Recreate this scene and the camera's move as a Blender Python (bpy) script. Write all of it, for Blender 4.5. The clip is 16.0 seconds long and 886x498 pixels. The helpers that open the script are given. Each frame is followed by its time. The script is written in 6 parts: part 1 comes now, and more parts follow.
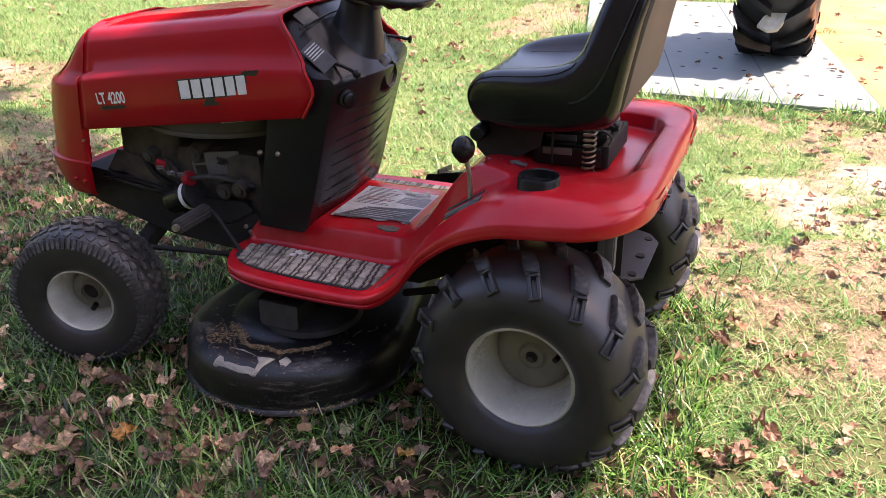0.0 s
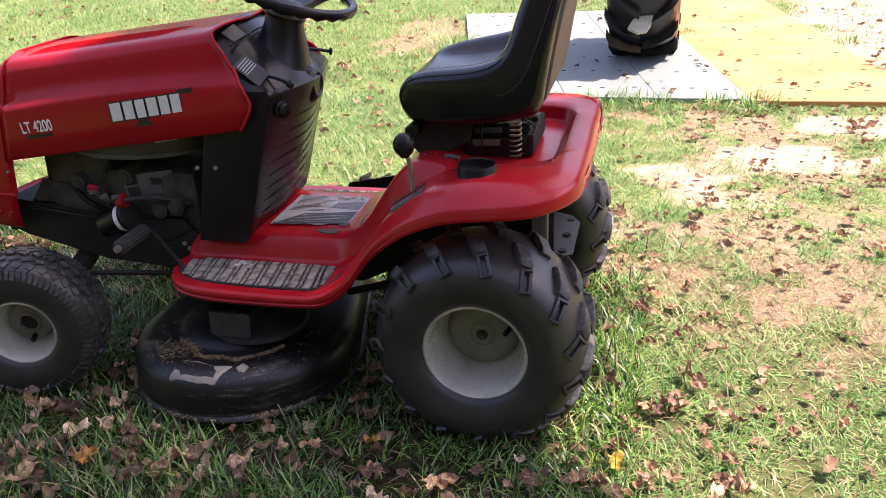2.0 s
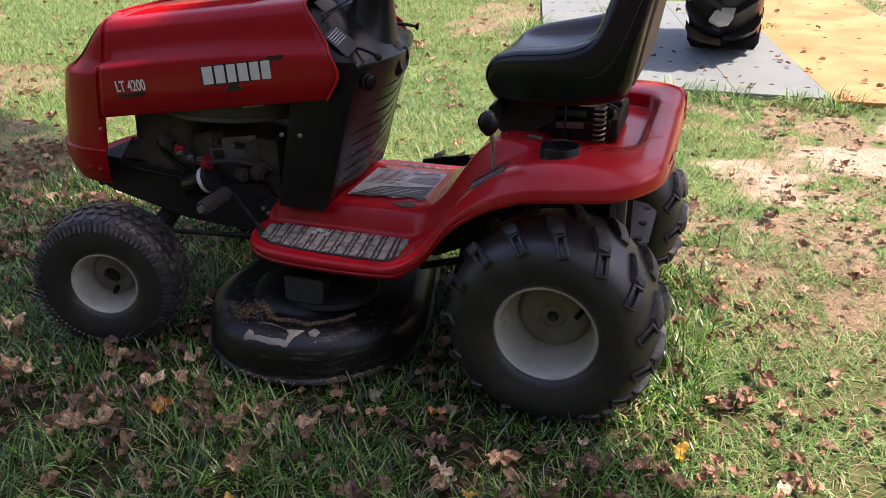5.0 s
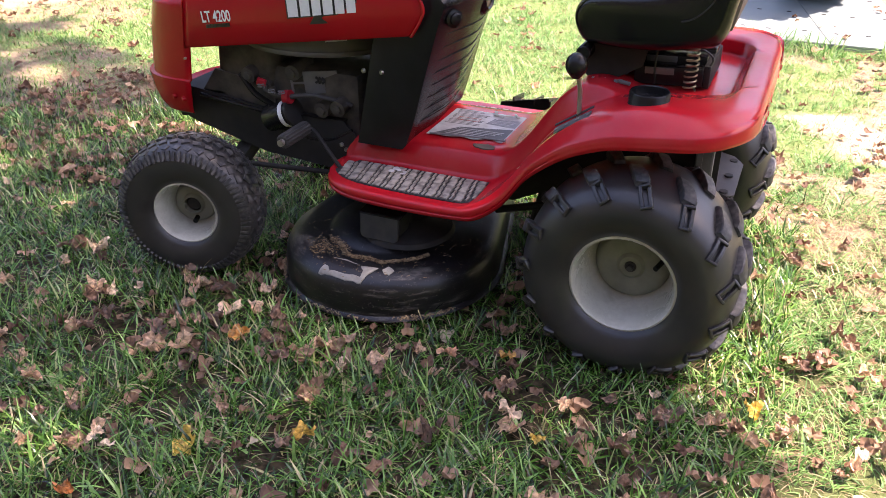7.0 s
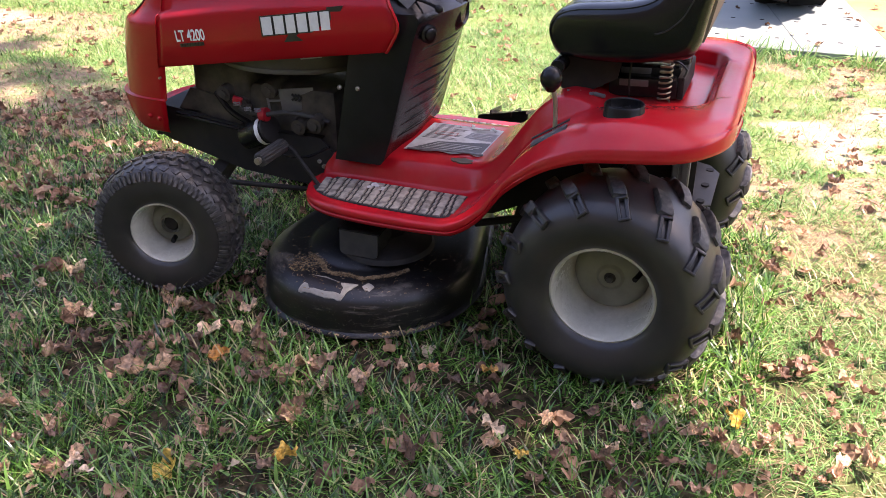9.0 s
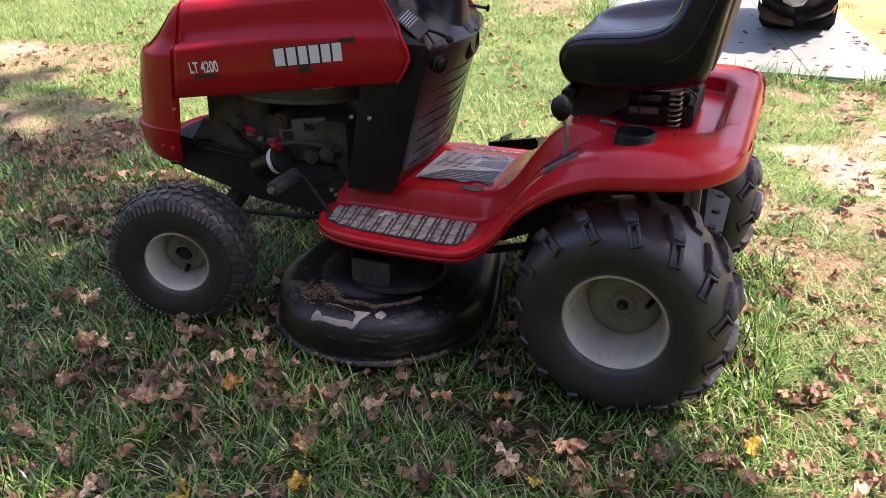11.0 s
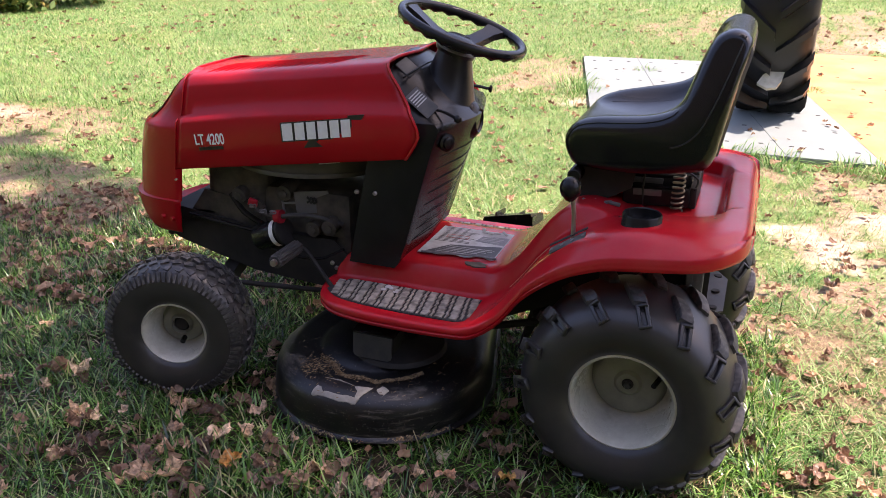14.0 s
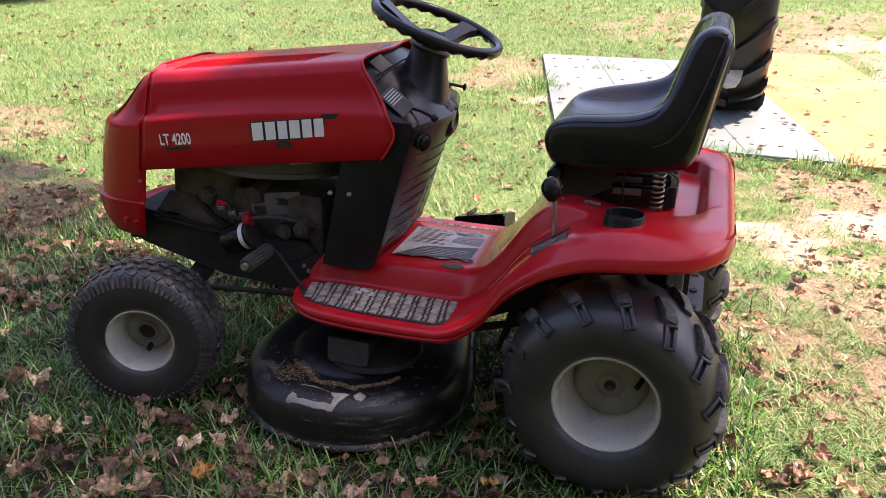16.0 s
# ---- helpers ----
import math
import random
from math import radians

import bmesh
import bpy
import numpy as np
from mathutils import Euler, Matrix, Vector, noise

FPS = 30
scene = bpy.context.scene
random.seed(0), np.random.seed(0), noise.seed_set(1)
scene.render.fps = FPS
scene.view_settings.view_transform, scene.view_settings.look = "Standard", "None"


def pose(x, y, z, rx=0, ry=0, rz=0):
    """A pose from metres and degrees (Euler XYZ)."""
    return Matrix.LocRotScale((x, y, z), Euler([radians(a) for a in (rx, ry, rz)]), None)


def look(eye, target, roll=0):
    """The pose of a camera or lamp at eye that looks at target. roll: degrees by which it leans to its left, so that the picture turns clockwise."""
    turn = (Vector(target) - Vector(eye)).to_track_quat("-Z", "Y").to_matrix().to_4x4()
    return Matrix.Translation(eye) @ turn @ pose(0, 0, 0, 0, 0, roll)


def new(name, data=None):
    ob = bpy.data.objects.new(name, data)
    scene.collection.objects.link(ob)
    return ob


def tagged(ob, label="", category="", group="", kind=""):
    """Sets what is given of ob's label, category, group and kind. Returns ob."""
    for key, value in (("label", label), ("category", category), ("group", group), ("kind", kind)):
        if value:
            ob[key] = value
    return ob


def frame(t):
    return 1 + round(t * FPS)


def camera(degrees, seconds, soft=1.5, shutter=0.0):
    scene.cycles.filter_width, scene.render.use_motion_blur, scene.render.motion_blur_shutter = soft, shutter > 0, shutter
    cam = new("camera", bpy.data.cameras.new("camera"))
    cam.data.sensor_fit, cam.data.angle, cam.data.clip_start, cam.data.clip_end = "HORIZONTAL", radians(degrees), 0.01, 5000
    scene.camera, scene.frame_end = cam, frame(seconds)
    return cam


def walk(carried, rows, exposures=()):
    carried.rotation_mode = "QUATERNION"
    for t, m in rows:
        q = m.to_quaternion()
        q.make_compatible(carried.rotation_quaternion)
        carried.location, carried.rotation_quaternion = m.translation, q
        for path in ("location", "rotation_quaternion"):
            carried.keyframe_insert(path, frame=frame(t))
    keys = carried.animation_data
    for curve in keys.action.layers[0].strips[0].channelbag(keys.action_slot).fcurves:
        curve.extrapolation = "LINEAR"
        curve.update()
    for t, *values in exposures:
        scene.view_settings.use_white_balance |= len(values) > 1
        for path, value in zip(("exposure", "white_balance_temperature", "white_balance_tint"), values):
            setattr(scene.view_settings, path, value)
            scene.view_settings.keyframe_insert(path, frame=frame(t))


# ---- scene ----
cam = camera(56.1, 16.0, soft=0.75)
EXPOSURES = [(t, e, 7250, 22 if 2.9 < t < 4 else 31) for t, e in ((0.0, 2.02), (1.0, 2.02), (2.0, 1.90), (2.5, 1.60), (3.0, 1.30), (3.5, 1.26), (6.0, 1.82), (7.0, 2.42), (9.0, 2.32), (11.5, 1.82), (12.5, 1.93), (14.0, 1.88), (16.0, 1.88))]
PATH = [
    (0, (0.43, -1.797, 1.224), (-0.29, -0.144, 0.358), -1.2),
    (0.5, (0.267, -1.908, 1.239), (-0.462, -0.22, 0.453), -2.3),
    (1, (0.207, -1.932, 1.239), (-0.393, -0.207, 0.425), -2.2),
    (1.5, (0.29, -1.961, 1.237), (-0.267, -0.219, 0.428), -1.9),
    (2, (0.349, -1.967, 1.214), (-0.12, -0.207, 0.387), -2.9),
    (2.5, (0.365, -1.974, 1.219), (0.041, -0.183, 0.39), -2.3),
    (3, (0.353, -1.988, 1.218), (0.004, -0.195, 0.403), -1.6),
    (3.5, (0.327, -2.0, 1.219), (-0.192, -0.251, 0.4), -1.9),
    (3.7, (0.319, -2.004, 1.218), (-0.257, -0.276, 0.391), -2.3),
    (5.8, (0.288, -1.998, 1.204), (-0.319, -0.316, 0.309), 0.1),
    (6, (0.279, -2.004, 1.209), (-0.364, -0.347, 0.292), 0.2),
    (6.5, (0.266, -2.005, 1.195), (-0.434, -0.389, 0.246), -0.0),
    (7, (0.269, -2.004, 1.197), (-0.438, -0.406, 0.223), -0.4),
    (7.5, (0.271, -2.006, 1.199), (-0.431, -0.405, 0.228), -0.3),
    (8, (0.275, -2.008, 1.199), (-0.422, -0.398, 0.238), -0.4),
    (8.5, (0.274, -2.004, 1.197), (-0.41, -0.39, 0.235), -0.4),
    (9, (0.274, -1.994, 1.204), (-0.4, -0.369, 0.253), -1.0),
    (9.2, (0.276, -1.994, 1.207), (-0.39, -0.358, 0.27), -1.4),
    (11.5, (0.269, -2.0, 1.214), (-0.444, -0.357, 0.323), -1.7),
    (12, (0.271, -2.001, 1.217), (-0.447, -0.346, 0.353), -1.5),
    (12.5, (0.274, -1.999, 1.238), (-0.439, -0.305, 0.45), -1.1),
    (13, (0.276, -2.002, 1.233), (-0.417, -0.287, 0.473), -0.5),
    (13.5, (0.251, -2.009, 1.238), (-0.425, -0.288, 0.476), 0.4),
    (14, (0.184, -2.031, 1.239), (-0.47, -0.298, 0.486), 0.3),
    (14.5, (0.137, -2.031, 1.218), (-0.459, -0.291, 0.432), -0.0),
    (15, (0.114, -2.028, 1.223), (-0.456, -0.286, 0.424), 0.4),
    (15.5, (0.114, -2.017, 1.23), (-0.45, -0.265, 0.449), 0.8),
    (16, (0.119, -2.008, 1.231), (-0.433, -0.241, 0.474), 1.0),
]
walk(cam, [(t, look(eye, target, roll)) for t, eye, target, roll in PATH], EXPOSURES)

# ---- light ----
SUN_DIR = Vector((0.46, 0.24, 0.86)).normalized()
sun_data = bpy.data.lights.new("sun", "SUN")
sun_data.energy, sun_data.angle, sun_data.color = 4.2, radians(0.6), (1.0, 0.955, 0.87)
sun = new("sun", sun_data)
sun.matrix_world = look(SUN_DIR * 30, (0, 0, 0))
world = bpy.data.worlds.new("sky")
scene.world = world
world.use_nodes = True
_wn = world.node_tree.nodes
_sky = _wn.new("ShaderNodeTexSky")
_sky.sky_type, _sky.sun_disc = "NISHITA", False
_sky.dust_density, _sky.air_density = 1.6, 1.0
_sky.sun_elevation = math.asin(SUN_DIR.z)
_sky.sun_rotation = math.atan2(SUN_DIR.x, SUN_DIR.y)
world.node_tree.links.new(_sky.outputs[0], _wn["Background"].inputs[0])
_wn["Background"].inputs[1].default_value = 0.125


# ---- materials ----
def nodes_of(name):
    m = bpy.data.materials.new(name)
    m.use_nodes = True
    t = m.node_tree
    return m, t, t.nodes["Principled BSDF"]


def setin(b, **kw):
    for k, v in kw.items():
        b.inputs[k.replace("_", " ")].default_value = v


def rgb(c):
    return (*c, 1.0)


def surface(name, base, other=None, rough=0.5, metal=0.0, scale=30.0, amount=0.5, bump=0.0, bump_scale=200.0,
            dust=None, dust_amount=0.0, dust_scale=6.0, dust_stretch=(1, 1, 1), dust_lo=0.45, coat=0.0, rough_var=0.1, lo=0.4, hi=0.65, spec=0.5):
    """A surface with two scales of variation, optional dust on it and fine relief."""
    m, t, b = nodes_of(name)
    n, l = t.nodes, t.links
    other = other or tuple(c * 0.7 for c in base)
    co = n.new("ShaderNodeTexCoord")
    n1 = n.new("ShaderNodeTexNoise")
    n1.inputs["Scale"].default_value, n1.inputs["Detail"].default_value = scale, 6
    l.new(co.outputs["Object"], n1.inputs["Vector"])
    mix = n.new("ShaderNodeMix")
    mix.data_type = "RGBA"
    mix.inputs[6].default_value, mix.inputs[7].default_value = rgb(base), rgb(other)
    mp = n.new("ShaderNodeMapRange")
    mp.inputs[1].default_value, mp.inputs[2].default_value, mp.inputs[4].default_value = lo, hi, amount
    l.new(n1.outputs[0], mp.inputs[0])
    l.new(mp.outputs[0], mix.inputs[0])
    col = mix.outputs[2]
    rough_src = None
    if dust:
        n2 = n.new("ShaderNodeTexNoise")
        n2.inputs["Scale"].default_value, n2.inputs["Detail"].default_value, n2.inputs["Roughness"].default_value = dust_scale, 9, 0.7
        mv = n.new("ShaderNodeMapping")
        mv.inputs["Scale"].default_value = dust_stretch
        l.new(co.outputs["Object"], mv.inputs["Vector"])
        l.new(mv.outputs[0], n2.inputs["Vector"])
        mp2 = n.new("ShaderNodeMapRange")
        mp2.inputs[1].default_value, mp2.inputs[2].default_value, mp2.inputs[4].default_value = dust_lo, 0.75, dust_amount
        l.new(n2.outputs[0], mp2.inputs[0])
        mix2 = n.new("ShaderNodeMix")
        mix2.data_type = "RGBA"
        mix2.inputs[7].default_value = rgb(dust)
        l.new(col, mix2.inputs[6])
        l.new(mp2.outputs[0], mix2.inputs[0])
        col = mix2.outputs[2]
        rough_src = mp2.outputs[0]
    l.new(col, b.inputs["Base Color"])
    setin(b, Roughness=rough, Metallic=metal)
    b.inputs["Specular IOR Level"].default_value = spec
    mr = n.new("ShaderNodeMapRange")
    mr.inputs[3].default_value, mr.inputs[4].default_value = rough, min(1.0, rough + rough_var + 0.5 * dust_amount)
    l.new(rough_src or n1.outputs[0], mr.inputs[0])
    l.new(mr.outputs[0], b.inputs["Roughness"])
    if coat:
        b.inputs["Coat Weight"].default_value, b.inputs["Coat Roughness"].default_value = coat, 0.12
    if bump:
        n3 = n.new("ShaderNodeTexNoise")
        n3.inputs["Scale"].default_value, n3.inputs["Detail"].default_value = bump_scale, 4
        l.new(co.outputs["Object"], n3.inputs["Vector"])
        bp = n.new("ShaderNodeBump")
        bp.inputs["Strength"].default_value, bp.inputs["Distance"].default_value = bump, 0.002
        l.new(n3.outputs[0], bp.inputs["Height"])
        l.new(bp.outputs[0], b.inputs["Normal"])
    return m


RED = surface("red_paint", (0.40, 0.005, 0.010), (0.345, 0.005, 0.009), 0.26, scale=5, amount=0.6, coat=0.05, spec=0.26,
              dust=(0.30, 0.05, 0.04), dust_amount=0.06, dust_scale=9)
RED_FENDER = surface("red_fender_paint", (0.47, 0.010, 0.016), (0.40, 0.011, 0.016), 0.22, scale=6, amount=0.6, spec=0.36,
                     dust=(0.42, 0.14, 0.10), dust_amount=0.14, dust_scale=9, bump=0.05, bump_scale=60)
BLACK = surface("black_plastic", (0.0095, 0.0093, 0.0095), (0.016, 0.0155, 0.0155), 0.26, scale=12, bump=0.05, bump_scale=500, spec=0.24,
                dust=(0.07, 0.067, 0.064), dust_amount=0.05, dust_scale=14)
DASH = surface("dusty_black_plastic", (0.008, 0.008, 0.0084), (0.0145, 0.014, 0.014), 0.31, scale=22, amount=0.8, bump=0.1, bump_scale=500, spec=0.34,
               dust=(0.10, 0.096, 0.092), dust_amount=0.09, dust_scale=16)
DARK = surface("dark_metal", (0.022, 0.021, 0.020), (0.040, 0.036, 0.032), 0.6, scale=18, dust=(0.06, 0.05, 0.04), dust_amount=0.22, spec=0.15)
RUBBER = surface("tyre_rubber", (0.024, 0.0232, 0.0228), (0.038, 0.036, 0.033), 0.36, scale=14, bump=0.06, bump_scale=260,
                 dust=(0.10, 0.086, 0.070), dust_amount=0.22, dust_scale=8)
LUG = surface("lug_rubber", (0.021, 0.021, 0.022), (0.125, 0.117, 0.106), 0.48, scale=70, amount=0.6, bump=0.15, bump_scale=200)
SEAT = surface("black_vinyl", (0.0035, 0.0035, 0.005), (0.006, 0.006, 0.0075), 0.19, scale=10, bump=0.02, bump_scale=700, spec=0.45)
SHELL = surface("seat_shell_plastic", (0.045, 0.037, 0.031), (0.075, 0.061, 0.050), 0.55, scale=9, bump=0.1)
RIM = surface("cream_rim_paint", (0.57, 0.555, 0.47), (0.46, 0.445, 0.365), 0.20, scale=10, dust=(0.15, 0.135, 0.10), dust_amount=0.65, dust_scale=9, dust_lo=0.38)
HUB = surface("dirty_hub", (0.21, 0.21, 0.165), (0.13, 0.128, 0.098), 0.5, scale=14, dust=(0.08, 0.065, 0.05), dust_amount=0.5)
SIDING = surface("dark_siding", (0.10, 0.09, 0.08), (0.075, 0.068, 0.06), 0.8, scale=4, bump=0.2, bump_scale=30)
STEEL = surface("worn_steel", (0.50, 0.47, 0.42), (0.30, 0.26, 0.21), 0.35, metal=0.9, scale=40)
BRASS = surface("dull_spring_steel", (0.42, 0.37, 0.26), (0.22, 0.18, 0.12), 0.4, metal=0.8, scale=60)
GREY = surface("grey_bracket", (0.15, 0.15, 0.15), (0.09, 0.085, 0.08), 0.55, metal=0.2, scale=25, dust=(0.2, 0.16, 0.11), dust_amount=0.4)
SHROUD = surface("engine_shroud", (0.055, 0.052, 0.040), (0.04, 0.036, 0.03), 0.6, scale=12, dust=(0.2, 0.17, 0.11), dust_amount=0.4)
WHITE = surface("white_decal", (0.78, 0.77, 0.74), (0.65, 0.63, 0.6), 0.45, scale=60)
BLACKDECAL = surface("black_decal", (0.012, 0.012, 0.012), (0.03, 0.02, 0.02), 0.35, scale=40)
LABEL = surface("label_paper", (0.50, 0.49, 0.475), (0.33, 0.315, 0.295), 0.6, scale=28, dust=(0.17, 0.14, 0.1), dust_amount=0.5, dust_scale=18)
LABELDARK = surface("label_ink", (0.045, 0.045, 0.047), (0.11, 0.10, 0.09), 0.55, scale=40)
LABELMID = surface("label_faded_ink", (0.16, 0.16, 0.17), (0.30, 0.29, 0.28), 0.6, scale=60)
TANWEAR = surface("scraped_paint", (0.42, 0.27, 0.13), (0.34, 0.12, 0.07), 0.6, scale=60, amount=0.8)
LABELRED = surface("label_red", (0.36, 0.05, 0.04), (0.25, 0.06, 0.05), 0.55, scale=40)
PAD = surface("worn_grip_rubber", (0.36, 0.315, 0.255), (0.085, 0.075, 0.062), 0.75, scale=48, amount=0.8, bump=0.3, bump_scale=350)
PADBASE = surface("grip_rubber_base", (0.012, 0.012, 0.012), (0.03, 0.027, 0.024), 0.7, scale=40)
DECK = surface("black_deck_paint", (0.006, 0.006, 0.0065), (0.15, 0.138, 0.12), 0.37, scale=150, amount=0.4, lo=0.62, hi=0.72, bump=0.1, bump_scale=90,
               dust=(0.26, 0.23, 0.19), dust_amount=0.55, dust_scale=9, dust_stretch=(1, 1, 7), dust_lo=0.55)
GREYPLATE = surface("dull_grey_steel", (0.035, 0.036, 0.038), (0.07, 0.066, 0.06), 0.5, scale=30, metal=0.2)
ENGINE = surface("grimy_engine", (0.038, 0.035, 0.031), (0.12, 0.105, 0.085), 0.5, scale=22, dust=(0.15, 0.12, 0.085), dust_amount=0.5, dust_scale=14, spec=0.2)
CLIP = surface("red_clip", (0.38, 0.010, 0.02), None, 0.4)
DRYGRASS = surface("dry_clippings", (0.27, 0.19, 0.105), (0.075, 0.05, 0.028), 0.9, scale=120, amount=0.9)
PEELED = surface("peeled_sticker", (0.30, 0.28, 0.235), (0.13, 0.115, 0.095), 0.7, scale=50, dust=(0.1, 0.08, 0.05), dust_amount=0.4)
SCRAP = surface("pale_scrap", (0.56, 0.53, 0.43), (0.36, 0.33, 0.25), 0.4, scale=18, amount=0.8)
RIBBED = surface("pedal_rubber", (0.032, 0.030, 0.028), (0.06, 0.056, 0.05), 0.7, scale=50, bump=0.1)
MATGREY = surface("grey_mat", (0.152, 0.184, 0.180), (0.126, 0.152, 0.150), 0.6, scale=3, amount=0.7, bump=0.2, bump_scale=60,
                  dust=(0.24, 0.22, 0.19), dust_amount=0.35, dust_scale=4)
MATORANGE = surface("orange_mat", (0.46, 0.20, 0.066), (0.40, 0.135, 0.036), 0.6, scale=2.2, amount=0.9, bump=0.2, bump_scale=60,
                    dust=(0.58, 0.38, 0.18), dust_amount=0.55, dust_scale=2.5)
BIGRUBBER = surface("tractor_tyre_rubber", (0.006, 0.006, 0.0065), (0.014, 0.012, 0.0105), 0.38, scale=6, bump=0.2, bump_scale=120,
                    dust=(0.048, 0.042, 0.037), dust_amount=0.12, dust_scale=5)
BARK = surface("bark", (0.12, 0.09, 0.065), (0.06, 0.045, 0.035), 0.9, scale=14, bump=0.8, bump_scale=30)


def ramp_material(name, stops, rough=0.6, source="island", trans=0.0, noise_scale=60.0, noise_amount=0.35, spec=0.3, patches=(), noise_span=(0.0, 1.0)):
    """Colour by each piece's own random number, with a grain over it."""
    m, t, b = nodes_of(name)
    n, l = t.nodes, t.links
    if source == "island":
        out = n.new("ShaderNodeNewGeometry").outputs["Random Per Island"]
    else:
        out = n.new("ShaderNodeObjectInfo").outputs["Random"]
    r = n.new("ShaderNodeValToRGB")
    e = r.color_ramp.elements
    while len(e) < len(stops):
        e.new(0.5)
    for k, (p, c) in enumerate(stops):
        e[k].position, e[k].color = p, rgb(c)
    l.new(out, r.inputs[0])
    co = n.new("ShaderNodeTexCoord")
    nz = n.new("ShaderNodeTexNoise")
    nz.inputs["Scale"].default_value = noise_scale
    l.new(co.outputs["Object"], nz.inputs["Vector"])
    hs = n.new("ShaderNodeHueSaturation")
    mp = n.new("ShaderNodeMapRange")
    mp.inputs[1].default_value, mp.inputs[2].default_value = noise_span
    mp.inputs[3].default_value, mp.inputs[4].default_value = 1 - noise_amount, 1 + noise_amount
    l.new(nz.outputs[0], mp.inputs[0])
    l.new(mp.outputs[0], hs.inputs["Value"])
    l.new(r.outputs[0], hs.inputs["Color"])
    col = hs.outputs[0]
    for scale, lo, hi, amount, tint in patches:
        pz = n.new("ShaderNodeTexNoise")
        pz.inputs["Scale"].default_value, pz.inputs["Detail"].default_value = scale, 5
        l.new(co.outputs["Object"], pz.inputs["Vector"])
        pr = n.new("ShaderNodeMapRange")
        pr.inputs[1].default_value, pr.inputs[2].default_value, pr.inputs[4].default_value = lo, hi, amount
        l.new(pz.outputs[0], pr.inputs[0])
        px = n.new("ShaderNodeMix")
        px.data_type, px.blend_type = "RGBA", "MULTIPLY"
        px.inputs[7].default_value = rgb(tint)
        l.new(pr.outputs[0], px.inputs[0])
        l.new(col, px.inputs[6])
        col = px.outputs[2]
    l.new(col, b.inputs["Base Color"])
    setin(b, Roughness=rough)
    b.inputs["Specular IOR Level"].default_value = spec
    if trans:
        tr = n.new("ShaderNodeBsdfTranslucent")
        ms = n.new("ShaderNodeMixShader")
        ms.inputs[0].default_value = trans
        l.new(col, tr.inputs["Color"])
        l.new(b.outputs[0], ms.inputs[1])
        l.new(tr.outputs[0], ms.inputs[2])
        l.new(ms.outputs[0], n["Material Output"].inputs["Surface"])
    return m


# one grass in two tones: dark for shaded lawn, lighter with sunlight in the colour
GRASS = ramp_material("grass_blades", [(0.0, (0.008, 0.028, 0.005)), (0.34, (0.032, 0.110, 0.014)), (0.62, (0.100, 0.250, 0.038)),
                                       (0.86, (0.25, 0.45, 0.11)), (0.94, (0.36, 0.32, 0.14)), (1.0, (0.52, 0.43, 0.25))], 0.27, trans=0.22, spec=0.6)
SUNLITGRASS = ramp_material("sunned_grass_blades", [(0.0, (0.036, 0.090, 0.020)), (0.30, (0.110, 0.250, 0.058)), (0.62, (0.205, 0.370, 0.108)),
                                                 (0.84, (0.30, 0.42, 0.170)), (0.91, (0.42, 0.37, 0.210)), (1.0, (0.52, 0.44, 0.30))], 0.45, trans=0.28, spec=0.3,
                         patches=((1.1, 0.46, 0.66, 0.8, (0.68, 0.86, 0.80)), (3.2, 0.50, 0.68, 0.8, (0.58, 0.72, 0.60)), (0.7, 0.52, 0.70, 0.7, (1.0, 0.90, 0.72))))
STRAW = ramp_material("dry_blades", [(0.0, (0.15, 0.095, 0.055)), (0.5, (0.28, 0.19, 0.115)), (0.8, (0.40, 0.30, 0.19)), (1.0, (0.30, 0.30, 0.11))], 0.7, trans=0.2)
LEAF = ramp_material("dead_leaf", [(0.0, (0.105, 0.060, 0.040)), (0.25, (0.22, 0.128, 0.082)), (0.50, (0.46, 0.29, 0.175)), (0.85, (0.63, 0.43, 0.27)),
                                   (0.93, (0.66, 0.50, 0.34)), (0.975, (0.50, 0.17, 0.05)), (1.0, (0.56, 0.40, 0.08))], 0.42, "object", 0.15, 5, 0.55, 0.4, noise_span=(0.33, 0.67))
LITTER = ramp_material("leaf_litter", [(0.0, (0.095, 0.045, 0.025)), (0.35, (0.20, 0.115, 0.073)), (0.75, (0.34, 0.215, 0.138)),
                                       (0.94, (0.42, 0.26, 0.15)), (1.0, (0.52, 0.42, 0.28))], 0.7, "island", 0.25, 45, 0.4)
TREELEAF = ramp_material("tree_leaf", [(0.0, (0.04, 0.09, 0.02)), (0.7, (0.08, 0.14, 0.03)), (1.0, (0.2, 0.16, 0.04))], 0.5, "island", 0.3)


